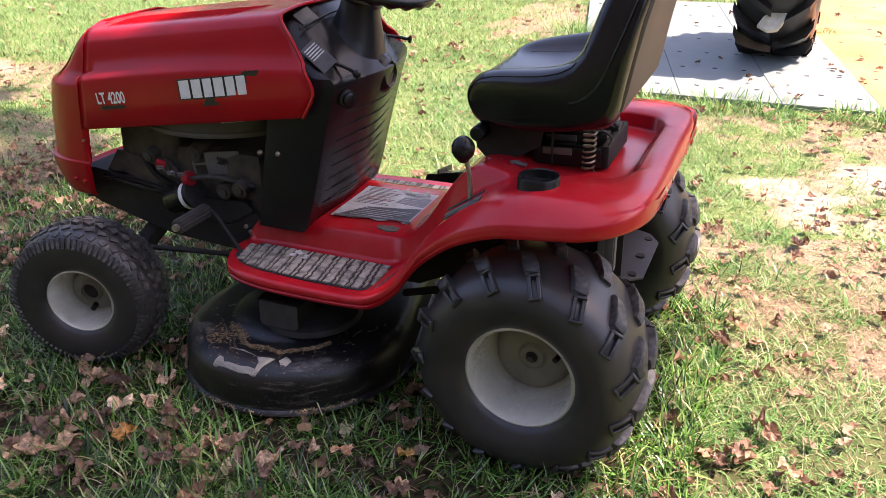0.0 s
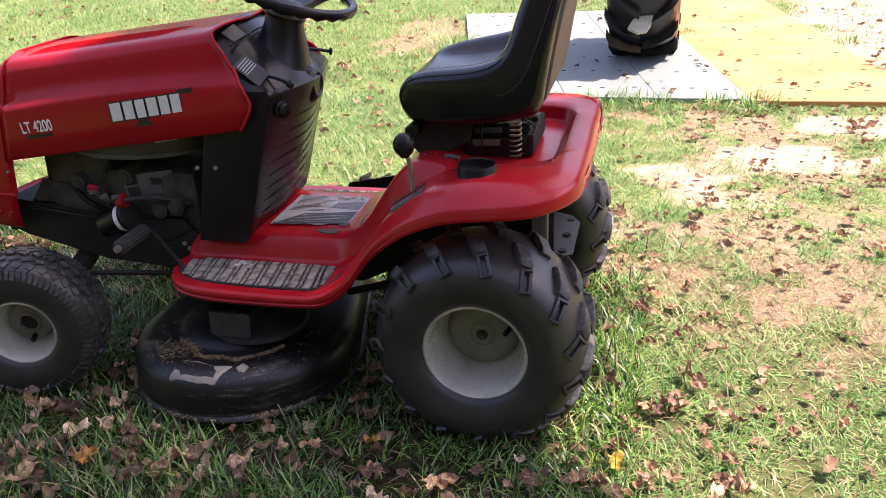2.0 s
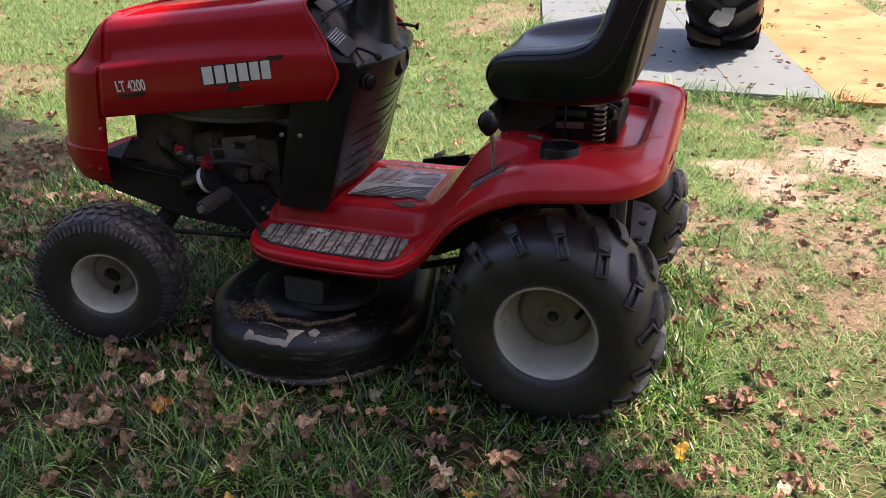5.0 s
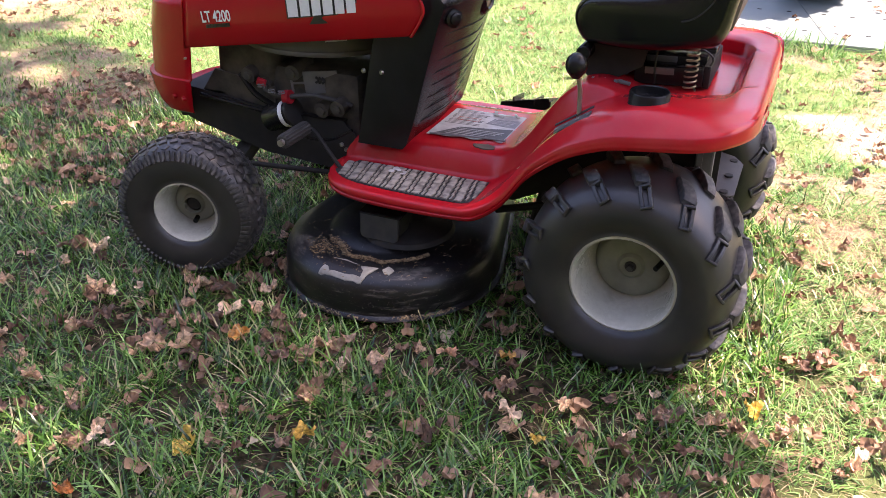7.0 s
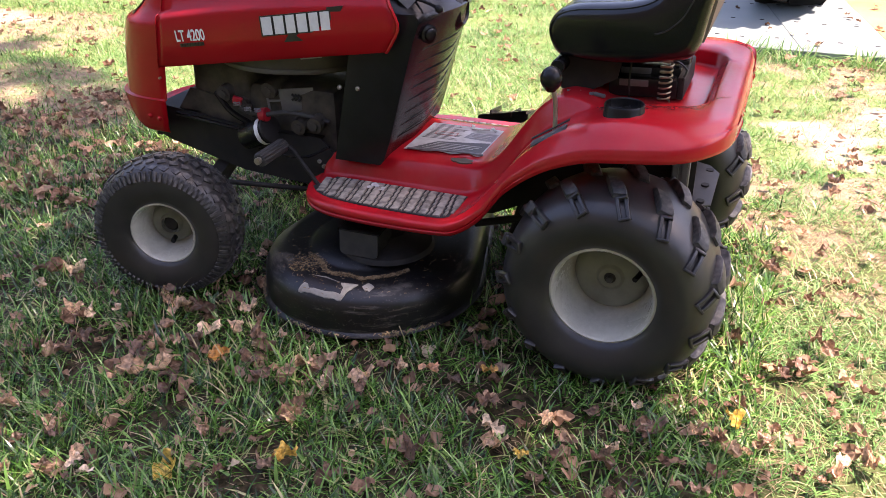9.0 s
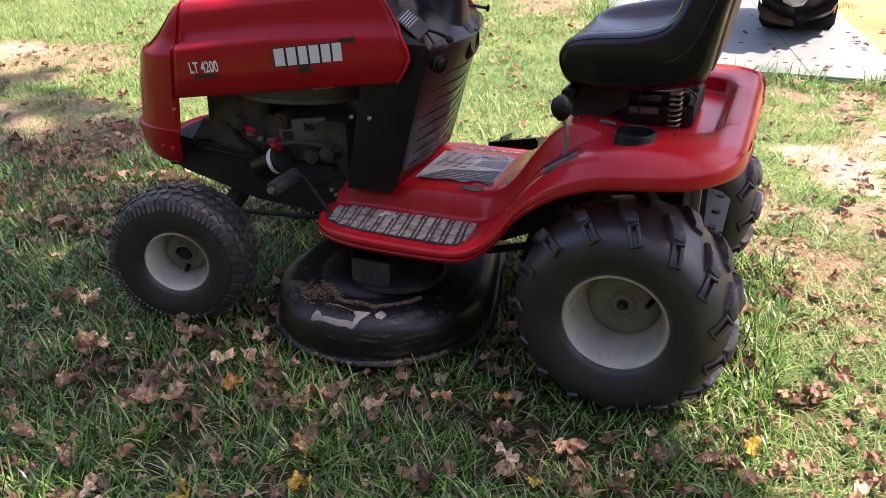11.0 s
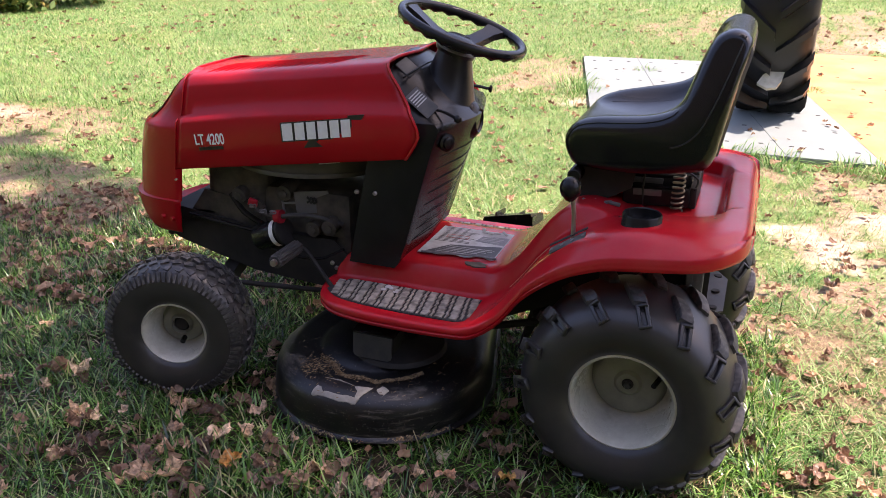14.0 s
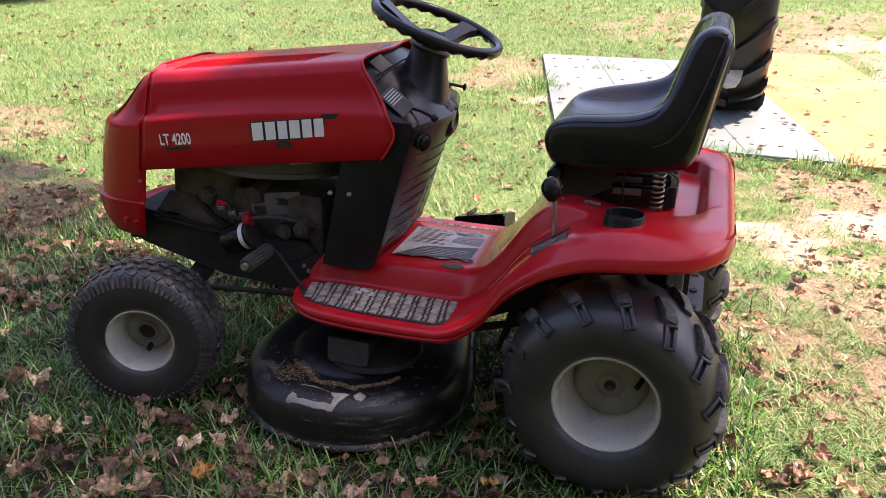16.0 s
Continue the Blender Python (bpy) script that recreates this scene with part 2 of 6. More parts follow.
def ground_material():
    m, t, b = nodes_of("lawn_soil")
    n, l = t.nodes, t.links
    co = n.new("ShaderNodeTexCoord")

    def nz(scale, detail=8, rough=0.6):
        k = n.new("ShaderNodeTexNoise")
        k.inputs["Scale"].default_value, k.inputs["Detail"].default_value, k.inputs["Roughness"].default_value = scale, detail, rough
        l.new(co.outputs["Object"], k.inputs["Vector"])
        return k.outputs[0]

    def mixc(f, a, c):
        k = n.new("ShaderNodeMix")
        k.data_type = "RGBA"
        for s, v in ((6, a), (7, c)):
            if isinstance(v, tuple):
                k.inputs[s].default_value = rgb(v)
            else:
                l.new(v, k.inputs[s])
        l.new(f, k.inputs[0])
        return k.outputs[2]

    def ramp(f, a, c):
        k = n.new("ShaderNodeMapRange")
        k.inputs[1].default_value, k.inputs[2].default_value = a, c
        l.new(f, k.inputs[0])
        return k.outputs[0]

    def attr(name):
        k = n.new("ShaderNodeAttribute")
        k.attribute_name = name
        return k.outputs["Fac"]

    def add(a, c, w):
        k = n.new("ShaderNodeMath")
        k.operation = "MULTIPLY_ADD"
        l.new(a, k.inputs[0])
        k.inputs[1].default_value = w
        l.new(c, k.inputs[2])
        return k.outputs[0]

    # shade and sun painted in: near-black thatch, paler turf on the sunlit lawn
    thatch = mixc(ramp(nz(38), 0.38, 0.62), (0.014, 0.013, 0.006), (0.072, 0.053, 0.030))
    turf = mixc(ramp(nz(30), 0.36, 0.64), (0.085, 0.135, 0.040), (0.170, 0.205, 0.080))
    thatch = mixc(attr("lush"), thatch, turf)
    straw = mixc(ramp(nz(24), 0.4, 0.65), (0.262, 0.196, 0.130), (0.14, 0.100, 0.066))
    straw = mixc(ramp(nz(90), 0.52, 0.7), straw, (0.40, 0.32, 0.22))
    sand = mixc(ramp(nz(17), 0.45, 0.7), (0.40, 0.325, 0.245), (0.28, 0.215, 0.15))
    sand = mixc(ramp(nz(70), 0.55, 0.72), sand, (0.26, 0.17, 0.11))
    c = mixc(ramp(add(nz(16, 10, 0.75), attr("bare"), 0.75), 0.62, 0.98), thatch, straw)
    c = mixc(ramp(add(nz(12, 10, 0.75), attr("sand"), 0.75), 0.62, 1.0), c, sand)
    l.new(c, b.inputs["Base Color"])
    setin(b, Roughness=0.95)
    b.inputs["Specular IOR Level"].default_value = 0.1
    bp = n.new("ShaderNodeBump")
    bp.inputs["Strength"].default_value, bp.inputs["Distance"].default_value = 0.7, 0.012
    l.new(nz(55, 10, 0.7), bp.inputs["Height"])
    l.new(bp.outputs[0], b.inputs["Normal"])
    return m


SOIL = ground_material()


# ---- building helpers ----
def part(name, bm, material, parent=None, label="", smooth=40):
    """One mesh object from a bmesh, under a thing or a part."""
    me = bpy.data.meshes.new(name)
    bmesh.ops.recalc_face_normals(bm, faces=bm.faces)
    bm.to_mesh(me)
    bm.free()
    mats = material if isinstance(material, (list, tuple)) else [material]
    for k in mats:
        me.materials.append(k)
    if smooth:
        for p in me.polygons:
            p.use_smooth = True
        me.set_sharp_from_angle(angle=radians(smooth))
    ob = new(name, me)
    ob.parent = parent
    if label:
        tagged(ob, label)
    return ob


def placed(ob, m):
    ob.matrix_basis = m
    return ob


def twin(ob, m, parent):
    """Another object on the same mesh, with its children."""
    o = new(ob.name.split(".")[0], ob.data)
    o.parent, o.matrix_basis = parent, m
    for key in ("label", "kind"):
        if key in ob:
            o[key] = ob[key]
    for c in ob.children:
        twin(c, c.matrix_basis.copy(), o)
    return o


def box(bm, size, m=None, bevel=0.0, seg=2):
    g = bmesh.ops.create_cube(bm, size=1.0, matrix=(m or Matrix()) @ Matrix.Diagonal((*size, 1)))
    if bevel:
        vs = set(g["verts"])
        es = [e for e in bm.edges if e.verts[0] in vs and e.verts[1] in vs]
        bmesh.ops.bevel(bm, geom=es, offset=bevel, segments=seg, affect="EDGES", profile=0.5)


def loft(bm, rings, closed=True, caps=True):
    rows = [[bm.verts.new(p) for p in r] for r in rings]
    n = len(rows[0])
    for a, b in zip(rows, rows[1:]):
        for i in range(n if closed else n - 1):
            j = (i + 1) % n
            bm.faces.new((a[i], a[j], b[j], b[i]))
    if closed and caps:
        bm.faces.new(rows[0][::-1])
        bm.faces.new(rows[-1])
    return rows


def lathe(bm, profile, n=48, m=None, closed=False):
    """Revolve (radius, along) points round the local y axis."""
    m = m or Matrix()
    rings = []
    for k in range(n):
        a = 2 * math.pi * k / n
        rings.append([m @ Vector((r * math.cos(a), h, r * math.sin(a))) for r, h in profile])
    rows = [[bm.verts.new(p) for p in r] for r in rings]
    c = len(profile)
    for k in range(n):
        a, b = rows[k], rows[(k + 1) % n]
        for i in range(c if closed else c - 1):
            j = (i + 1) % c
            bm.faces.new((a[i], a[j], b[j], b[i]))
    bmesh.ops.remove_doubles(bm, verts=[v for r in rows for v in r], dist=1e-6)


def smooth_line(pts, steps=6):
    """Points on a smooth curve through pts."""
    p = [Vector(q) for q in pts]
    p = [2 * p[0] - p[1]] + p + [2 * p[-1] - p[-2]]
    out = []
    for i in range(1, len(p) - 2):
        for s in range(steps):
            u = s / steps
            a, b, c, d = p[i - 1], p[i], p[i + 1], p[i + 2]
            out.append(0.5 * (2 * b + (c - a) * u + (2 * a - 5 * b + 4 * c - d) * u * u + (3 * b - a - 3 * c + d) * u ** 3))
    return out + [p[-2]]


def tube(bm, pts, r, n=10, loop=False):
    """A round tube along pts; r a number or one for each point."""
    pts = [Vector(p) for p in pts]
    rs = r if isinstance(r, (list, tuple)) else [r] * len(pts)
    rings, up = [], None
    for i, p in enumerate(pts):
        a = pts[(i - 1) % len(pts)] if loop or i else p
        b = pts[(i + 1) % len(pts)] if loop or i < len(pts) - 1 else p
        d = (b - a).normalized()
        if up is None:
            up = d.orthogonal().normalized()
        up = (up - d * up.dot(d)).normalized()
        side = d.cross(up)
        rings.append([p + rs[i] * (up * math.cos(2 * math.pi * k / n) + side * math.sin(2 * math.pi * k / n)) for k in range(n)])
    if loop:
        rings.append(rings[0])
        loft(bm, rings, True, False)
        bmesh.ops.remove_doubles(bm, verts=bm.verts, dist=1e-6)
    else:
        loft(bm, rings)


def rod(bm, a, b, r, n=14):
    tube(bm, [a, b], r, n)


def curve_at(table, x):
    """Smooth interpolation in a table of (x, value)."""
    xs, vs = [t[0] for t in table], [t[1] for t in table]
    if x <= xs[0]:
        return vs[0]
    if x >= xs[-1]:
        return vs[-1]
    i = max(k for k in range(len(xs) - 1) if xs[k] <= x)

    def slope(k):
        if 0 < k < len(xs) - 1:
            return (vs[k + 1] - vs[k - 1]) / (xs[k + 1] - xs[k - 1])
        return 0.0
    h = xs[i + 1] - xs[i]
    u = (x - xs[i]) / h
    return ((2 * u ** 3 - 3 * u * u + 1) * vs[i] + (u ** 3 - 2 * u * u + u) * h * slope(i)
            + (3 * u * u - 2 * u ** 3) * vs[i + 1] + (u ** 3 - u * u) * h * slope(i + 1))


def grid_noise(x, y, scale, seed):
    """Smooth value noise in numpy, 0 to 1."""
    x, y = np.asarray(x, float) * scale, np.asarray(y, float) * scale
    i, j = np.floor(x), np.floor(y)
    u, v = x - i, y - j
    u, v = u * u * (3 - 2 * u), v * v * (3 - 2 * v)

    def h(a, b):
        s = np.sin(a * 127.1 + b * 311.7 + seed * 74.7) * 43758.5453
        return s - np.floor(s)
    return (h(i, j) * (1 - u) + h(i + 1, j) * u) * (1 - v) + (h(i, j + 1) * (1 - u) + h(i + 1, j + 1) * u) * v


def fbm(x, y, scale, seed):
    return 0.55 * grid_noise(x, y, scale, seed) + 0.28 * grid_noise(x, y, scale * 2.1, seed + 1) + 0.17 * grid_noise(x, y, scale * 4.3, seed + 2)


def step(a, b, v):
    u = np.clip((v - a) / (b - a), 0, 1)
    return u * u * (3 - 2 * u)


def blob(x, y, cx, cy, rx, ry, soft=0.5):
    d = np.sqrt(((x - cx) / rx) ** 2 + ((y - cy) / ry) ** 2)
    return 1 - step(1 - soft, 1 + soft, d)


def sand_at(x, y):
    """How sandy the ground is, 0 to 1."""
    x, y = np.asarray(x, float), np.asarray(y, float)
    s = 1.3 * blob(x, y, 3.7, 4.9, 2.35, 3.0, 0.18) + 0.85 * blob(x, y, 2.15, 1.95, 0.75, 0.60, 0.45) + 0.9 * blob(x, y, 0.98, 1.74, 0.36, 0.20) + 0.8 * blob(x, y, 0.47, 1.50, 0.26, 0.14)
    s = s + 0.7 * blob(x, y, 0.62, 1.24, 0.24, 0.13) + 0.75 * blob(x, y, 1.42, 2.28, 0.5, 0.22) + 0.5 * blob(x, y, 1.25, 0.55, 0.22, 0.14)
    s = s + 0.9 * blob(x, y, -1.05, 3.75, 0.20, 0.17) + 0.5 * blob(x, y, -4.6, 1.95, 0.5, 0.3) + 0.8 * blob(x, y, 1.9, 7.6, 0.9, 0.8)
    return np.clip(s * (0.15 + 0.55 * step(0.28, 0.55, fbm(x, y, 3.4, 5)) + 0.55 * step(0.3, 0.6, fbm(x, y, 9.0, 6))), 0, 1)


def bare_at(x, y):
    """How bare and dry the lawn is, 0 to 1."""
    x, y = np.asarray(x, float), np.asarray(y, float)
    s = 0.50 * blob(x, y, 1.1, 1.25, 1.3, 1.1, 0.5) + 0.32 * blob(x, y, 0.62, 0.62, 0.5, 0.45) + 1.0 * blob(x, y, -1.5, 4.75, 0.34, 0.95) + 0.12 * blob(x, y, 0.9, -0.1, 0.7, 0.6)
    s = s + 1.25 * blob(x, y, -3.15, 0.92, 0.6, 0.34) + 1.0 * blob(x, y, -2.6, 0.58, 0.5, 0.28) + 1.15 * blob(x, y, -4.2, 1.8, 0.8, 0.5)
    s = s + 0.75 * blob(x, y, 2.2, 8.6, 4, 2.8) + 0.5 * blob(x, y, 0.4, 2.3, 0.7, 0.3)
    n = fbm(x, y, 2.3, 9)
    return 0.92 * step(0.30, 0.95, s * (0.5 * n + 0.8 * fbm(x, y, 5.5, 12) + 0.75 * step(0.35, 0.65, grid_noise(x, y, 11.0, 14))) + 0.3 * step(0.62, 0.8, n))


def sunlit_turf_at(x, y):
    """How pale the matted turf is, 0 to 1: sunlit lawn painted light, the tree's shade dark."""
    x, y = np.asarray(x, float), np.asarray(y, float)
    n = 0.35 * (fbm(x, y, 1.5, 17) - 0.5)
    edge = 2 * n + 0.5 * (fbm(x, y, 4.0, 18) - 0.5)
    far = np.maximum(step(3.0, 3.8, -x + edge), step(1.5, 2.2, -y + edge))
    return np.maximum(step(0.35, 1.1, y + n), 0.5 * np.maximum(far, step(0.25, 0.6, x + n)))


# ---- ground ----
def ground():
    u = np.linspace(-1, 1, 241)
    ax = np.sign(u) * (2.6 * np.abs(u) + 0.004 * (np.exp(np.abs(u) * 11.4) - 1))
    X, Y = np.meshgrid(ax, ax + 1.0)
    Z = 0.012 * (fbm(X, Y, 3.0, 3) - 0.5) * np.exp(-(np.abs(X) + np.abs(Y)) / 12)
    n = len(u)
    verts = np.stack([X.ravel(), Y.ravel(), Z.ravel()], 1)
    idx = np.arange(n * n).reshape(n, n)
    faces = np.stack([idx[:-1, :-1].ravel(), idx[:-1, 1:].ravel(), idx[1:, 1:].ravel(), idx[1:, :-1].ravel()], 1)
    me = bpy.data.meshes.new("ground")
    me.from_pydata(verts.tolist(), [], faces.tolist())
    for name, fn in (("bare", bare_at), ("sand", sand_at), ("lush", sunlit_turf_at)):
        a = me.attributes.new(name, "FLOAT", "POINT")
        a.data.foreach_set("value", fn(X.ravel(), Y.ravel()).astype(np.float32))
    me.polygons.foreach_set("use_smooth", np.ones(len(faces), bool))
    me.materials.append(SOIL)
    return tagged(new("ground", me), "lawn ground with worn dry patches and pale sand", "ground", kind="structure")


ground()


# ---- unseen wall added behind the camera: closes the place and blocks skylight ----
def unseen_wall():
    bm = bmesh.new()
    box(bm, (18, 0.25, 5.6), pose(-1, -6.4, 2.8))
    for k in range(18):
        box(bm, (18, 0.03, 0.28), pose(-1, -6.262, 0.2 + 0.3 * k, 4, 0, 0))
    w = part("wall_south", bm, SIDING, None, smooth=0)
    return tagged(w, "plain dark board-sided wall added out of view to block skylight", "wall", kind="structure")


unseen_wall()


# ---- riding mower ----
mower = tagged(new("riding_mower"), "red and black riding lawn mower standing on grass", "lawn mower")


# -- fender and running boards: one pressed red sheet --
LIP_Y = [(-0.835, 0.225), (-0.825, 0.275), (-0.80, 0.318), (-0.76, 0.350), (-0.70, 0.366), (-0.60, 0.374), (-0.40, 0.376), (-0.30, 0.380),
         (-0.20, 0.396), (-0.10, 0.418), (0.0, 0.430), (0.09, 0.431), (0.13, 0.424), (0.16, 0.410), (0.182, 0.390), (0.198, 0.366), (0.209, 0.338), (0.216, 0.305), (0.220, 0.262), (0.2212, 0.19)]
LIP_Z = [(-0.835, 0.288), (-0.70, 0.284), (-0.54, 0.284), (-0.42, 0.288), (-0.37, 0.298), (-0.305, 0.349), (-0.25, 0.424), (-0.178, 0.486),
         (-0.12, 0.520), (-0.05, 0.545), (0.12, 0.567), (0.214, 0.580)]
BOARD_Z = [(-0.835, 0.308), (-0.78, 0.312), (-0.44, 0.312), (-0.39, 0.320), (-0.34, 0.356), (-0.30, 0.402), (-0.25, 0.472), (-0.20, 0.526),
           (-0.15, 0.566), (-0.10, 0.594), (-0.05, 0.612), (0.0, 0.622), (0.16, 0.626), (0.195, 0.624), (0.207, 0.619), (0.216, 0.609), (0.2212, 0.596)]
TUNNEL_Z = [(-0.835, 0.316), (-0.822, 0.340), (-0.805, 0.366), (-0.785, 0.381), (-0.76, 0.385), (-0.42, 0.386), (-0.385, 0.392), (-0.35, 0.412), (-0.31, 0.455), (-0.27, 0.512), (-0.23, 0.565), (-0.19, 0.600),
            (-0.15, 0.612), (-0.10, 0.606), (-0.06, 0.592), (0.09, 0.588), (0.134, 0.589), (0.148, 0.604), (0.158, 0.620), (0.195, 0.624), (0.207, 0.619), (0.216, 0.609), (0.2212, 0.596)]
STEP_Y = [(-0.835, 0.185), (-0.42, 0.182), (-0.34, 0.20), (-0.2, 0.225), (0.0, 0.24), (0.08, 0.238), (0.12, 0.225), (0.145, 0.20), (0.165, 0.16), (0.214, 0.14)]


def fender_half(x):
    yo, zl, zb, zt, ys = (curve_at(t, x) for t in (LIP_Y, LIP_Z, BOARD_Z, TUNNEL_Z, STEP_Y))
    up = max(zl + 0.026, min(zb + 0.012, zl + 0.034))
    k = float(step(-0.36, -0.10, x))
    sh = yo - 0.032 - 0.045 * k
    zo = zb + (0.004 - 0.012 * k)
    ys = min(ys, sh - 0.035)
    up = min(up, zb + 0.004)
    return [(yo - 0.016, zl + 0.004), (yo - 0.006, zl - 0.001), (yo, zl + 0.005), (yo + 0.0012, zl + 0.0095), (yo - 0.0026 * (1 - k), zl + 0.0125), (yo + 0.0008 * (1 - k), zl + 0.0160), (yo - 0.002 * k, up - 0.006),
            (yo - 0.003 - 0.002 * k, up - 0.002), (yo - 0.010 - 0.003 * k, up + 0.002), (yo - 0.022 - 0.004 * k, up + (zo - up) * (0.45 + 0.20 * k)), (sh + 0.036 * k, zo - 0.002 * k), (sh + 0.022 * k, zo + 0.007 * k),
            (sh - 0.02, zb + 0.001), ((sh + ys) / 2, zb), (ys + 0.008, zb), (ys - 0.004 + 0.004 * k, zb + 0.18 * (zt - zb)), (ys - 0.012 + 0.006 * k, zb + 0.85 * (zt - zb)),
            (ys - 0.026 + 0.012 * k, zt - 0.003 * (1 - k)), (ys - 0.05 + 0.02 * k, zt), (ys * 0.45, zt + 0.002), (0, zt + 0.002)]


def fender_body():
    bm = bmesh.new()
    rings = []
    xs = [-0.835, -0.832, -0.825, -0.815, -0.80] + [-0.78 + 0.01 * i for i in range(90)] + [0.124, 0.128, 0.132, 0.136, 0.140, 0.144, 0.148, 0.152, 0.156, 0.160, 0.165, 0.17, 0.18] + [0.19, 0.197, 0.203, 0.208, 0.212, 0.215, 0.217, 0.219, 0.2203, 0.2212]
    for x in xs:
        h = fender_half(x)
        rings.append([(x, -y, z) for y, z in h] + [(x, y, z) for y, z in h[-2::-1]])
    last = rings[-1]
    rings.append([(0.2222, y, min(z, 0.588)) for x, y, z in last])
    rings.append([(0.2215, y, min(z, 0.579)) for x, y, z in last])
    rings.append([(0.2100, y, min(z, 0.581)) for x, y, z in last])
    first = rings[0]
    rings.insert(0, [(-0.838, y * 0.97, z - 0.012) for x, y, z in first])
    rings.insert(0, [(-0.834, y * 0.94, z - 0.03) for x, y, z in first])
    loft(bm, rings, closed=False)
    ob = part("fender_body", bm, RED_FENDER, mower, "dusty red pressed fender with running boards", 55)
    s = ob.modifiers.new("thickness", "SOLIDIFY")
    s.thickness, s.offset = 0.003, -1
    return ob


fender = fender_body()


def worn_streak():
    """A tan scraped line up the inner edge of the fender's shoulder."""
    bm = bmesh.new()
    ring = []
    for k in range(13):
        u = k / 12
        x = -0.325 + 0.10 * u
        h = fender_half(x)
        w = 0.011 * math.sin(math.pi * min(1, u * 0.9 + 0.08)) ** 0.7
        (ya, za), (yb, zb) = h[14], h[13]
        p, q = Vector((x, -ya, za + 0.0012)), Vector((x + w, -ya - (yb - ya) * min(1, w / 0.03), za + (zb - za) * min(1, w / 0.03) + 0.0012))
        ring.append([p, q, q + Vector((0, 0, 0.0006)), p + Vector((0, 0, 0.0006))])
    loft(bm, ring)
    part("worn_streak", bm, TANWEAR, fender, "tan scraped paint")


worn_streak()


def board_outline(side):
    """Plan of the grip pad on a running board."""
    pts = []
    for x in np.linspace(-0.806, -0.392, 34):
        yo = curve_at(LIP_Y, float(x)) - 0.040
        if x > -0.43:
            yo -= (x + 0.43) ** 2 * 22
        pts.append((float(x), -side * yo))
    inner = [(float(x), -side * 0.196) for x in np.linspace(-0.392, -0.775, 12)]
    return pts + inner


def grip_pad(side):
    bm = bmesh.new()
    o = board_outline(side)
    loft(bm, [[(x, y, 0.3125) for x, y in o], [(x, y, 0.3165) for x, y in o]])
    pad = part("grip_pad", bm, PADBASE, mower, "worn grey rubber grip pad with zigzag ribs")
    # worn plates parted by pairs of stepped grooves
    col, x = 0, -0.800
    while x < -0.400:
        w = (0.0195, 0.0058)[col % 2]
        bm = bmesh.new()
        n = 5
        ring = []
        for k in range(n):
            dx = 0.0042 * k
            xa = min(max(x + dx, -0.798), -0.398)
            xb = min(max(x + w + dx, -0.798), -0.398)
            if xb - xa < 0.002:
                continue
            xm = (xa + xb) / 2
            lo, hi = 0.202, curve_at(LIP_Y, xm) - 0.046 - (max(0.0, xm + 0.435) ** 2 * 25)
            if xm < -0.77:
                lo += 0.012
            for q in (k / n, (k + 1) / n):
                y = -side * (lo + (hi - lo) * q)
                ring.append([(xa, y, 0.316), (xb, y, 0.316), (xb - 0.0008, y, 0.3198), (xa + 0.0008, y, 0.3198)])
        if len(ring) > 1:
            loft(bm, ring)
            part("grip_rib", bm, PAD, pad, smooth=0)
        x += w + 0.0062
        col += 1
    if side == 1:
        rnd = random.Random(8)
        for k in range(7):
            b = bmesh.new()
            bmesh.ops.create_icosphere(b, subdivisions=1, radius=rnd.uniform(0.004, 0.011), matrix=pose(-0.640 + rnd.uniform(-0.022, 0.022), -0.225 + rnd.uniform(-0.022, 0.022), 0.3215) @ Matrix.Diagonal((1, 1, 0.3, 1)))
            part("mud_clod", b, LABEL, pad)


for s in (1, -1):
    grip_pad(s)


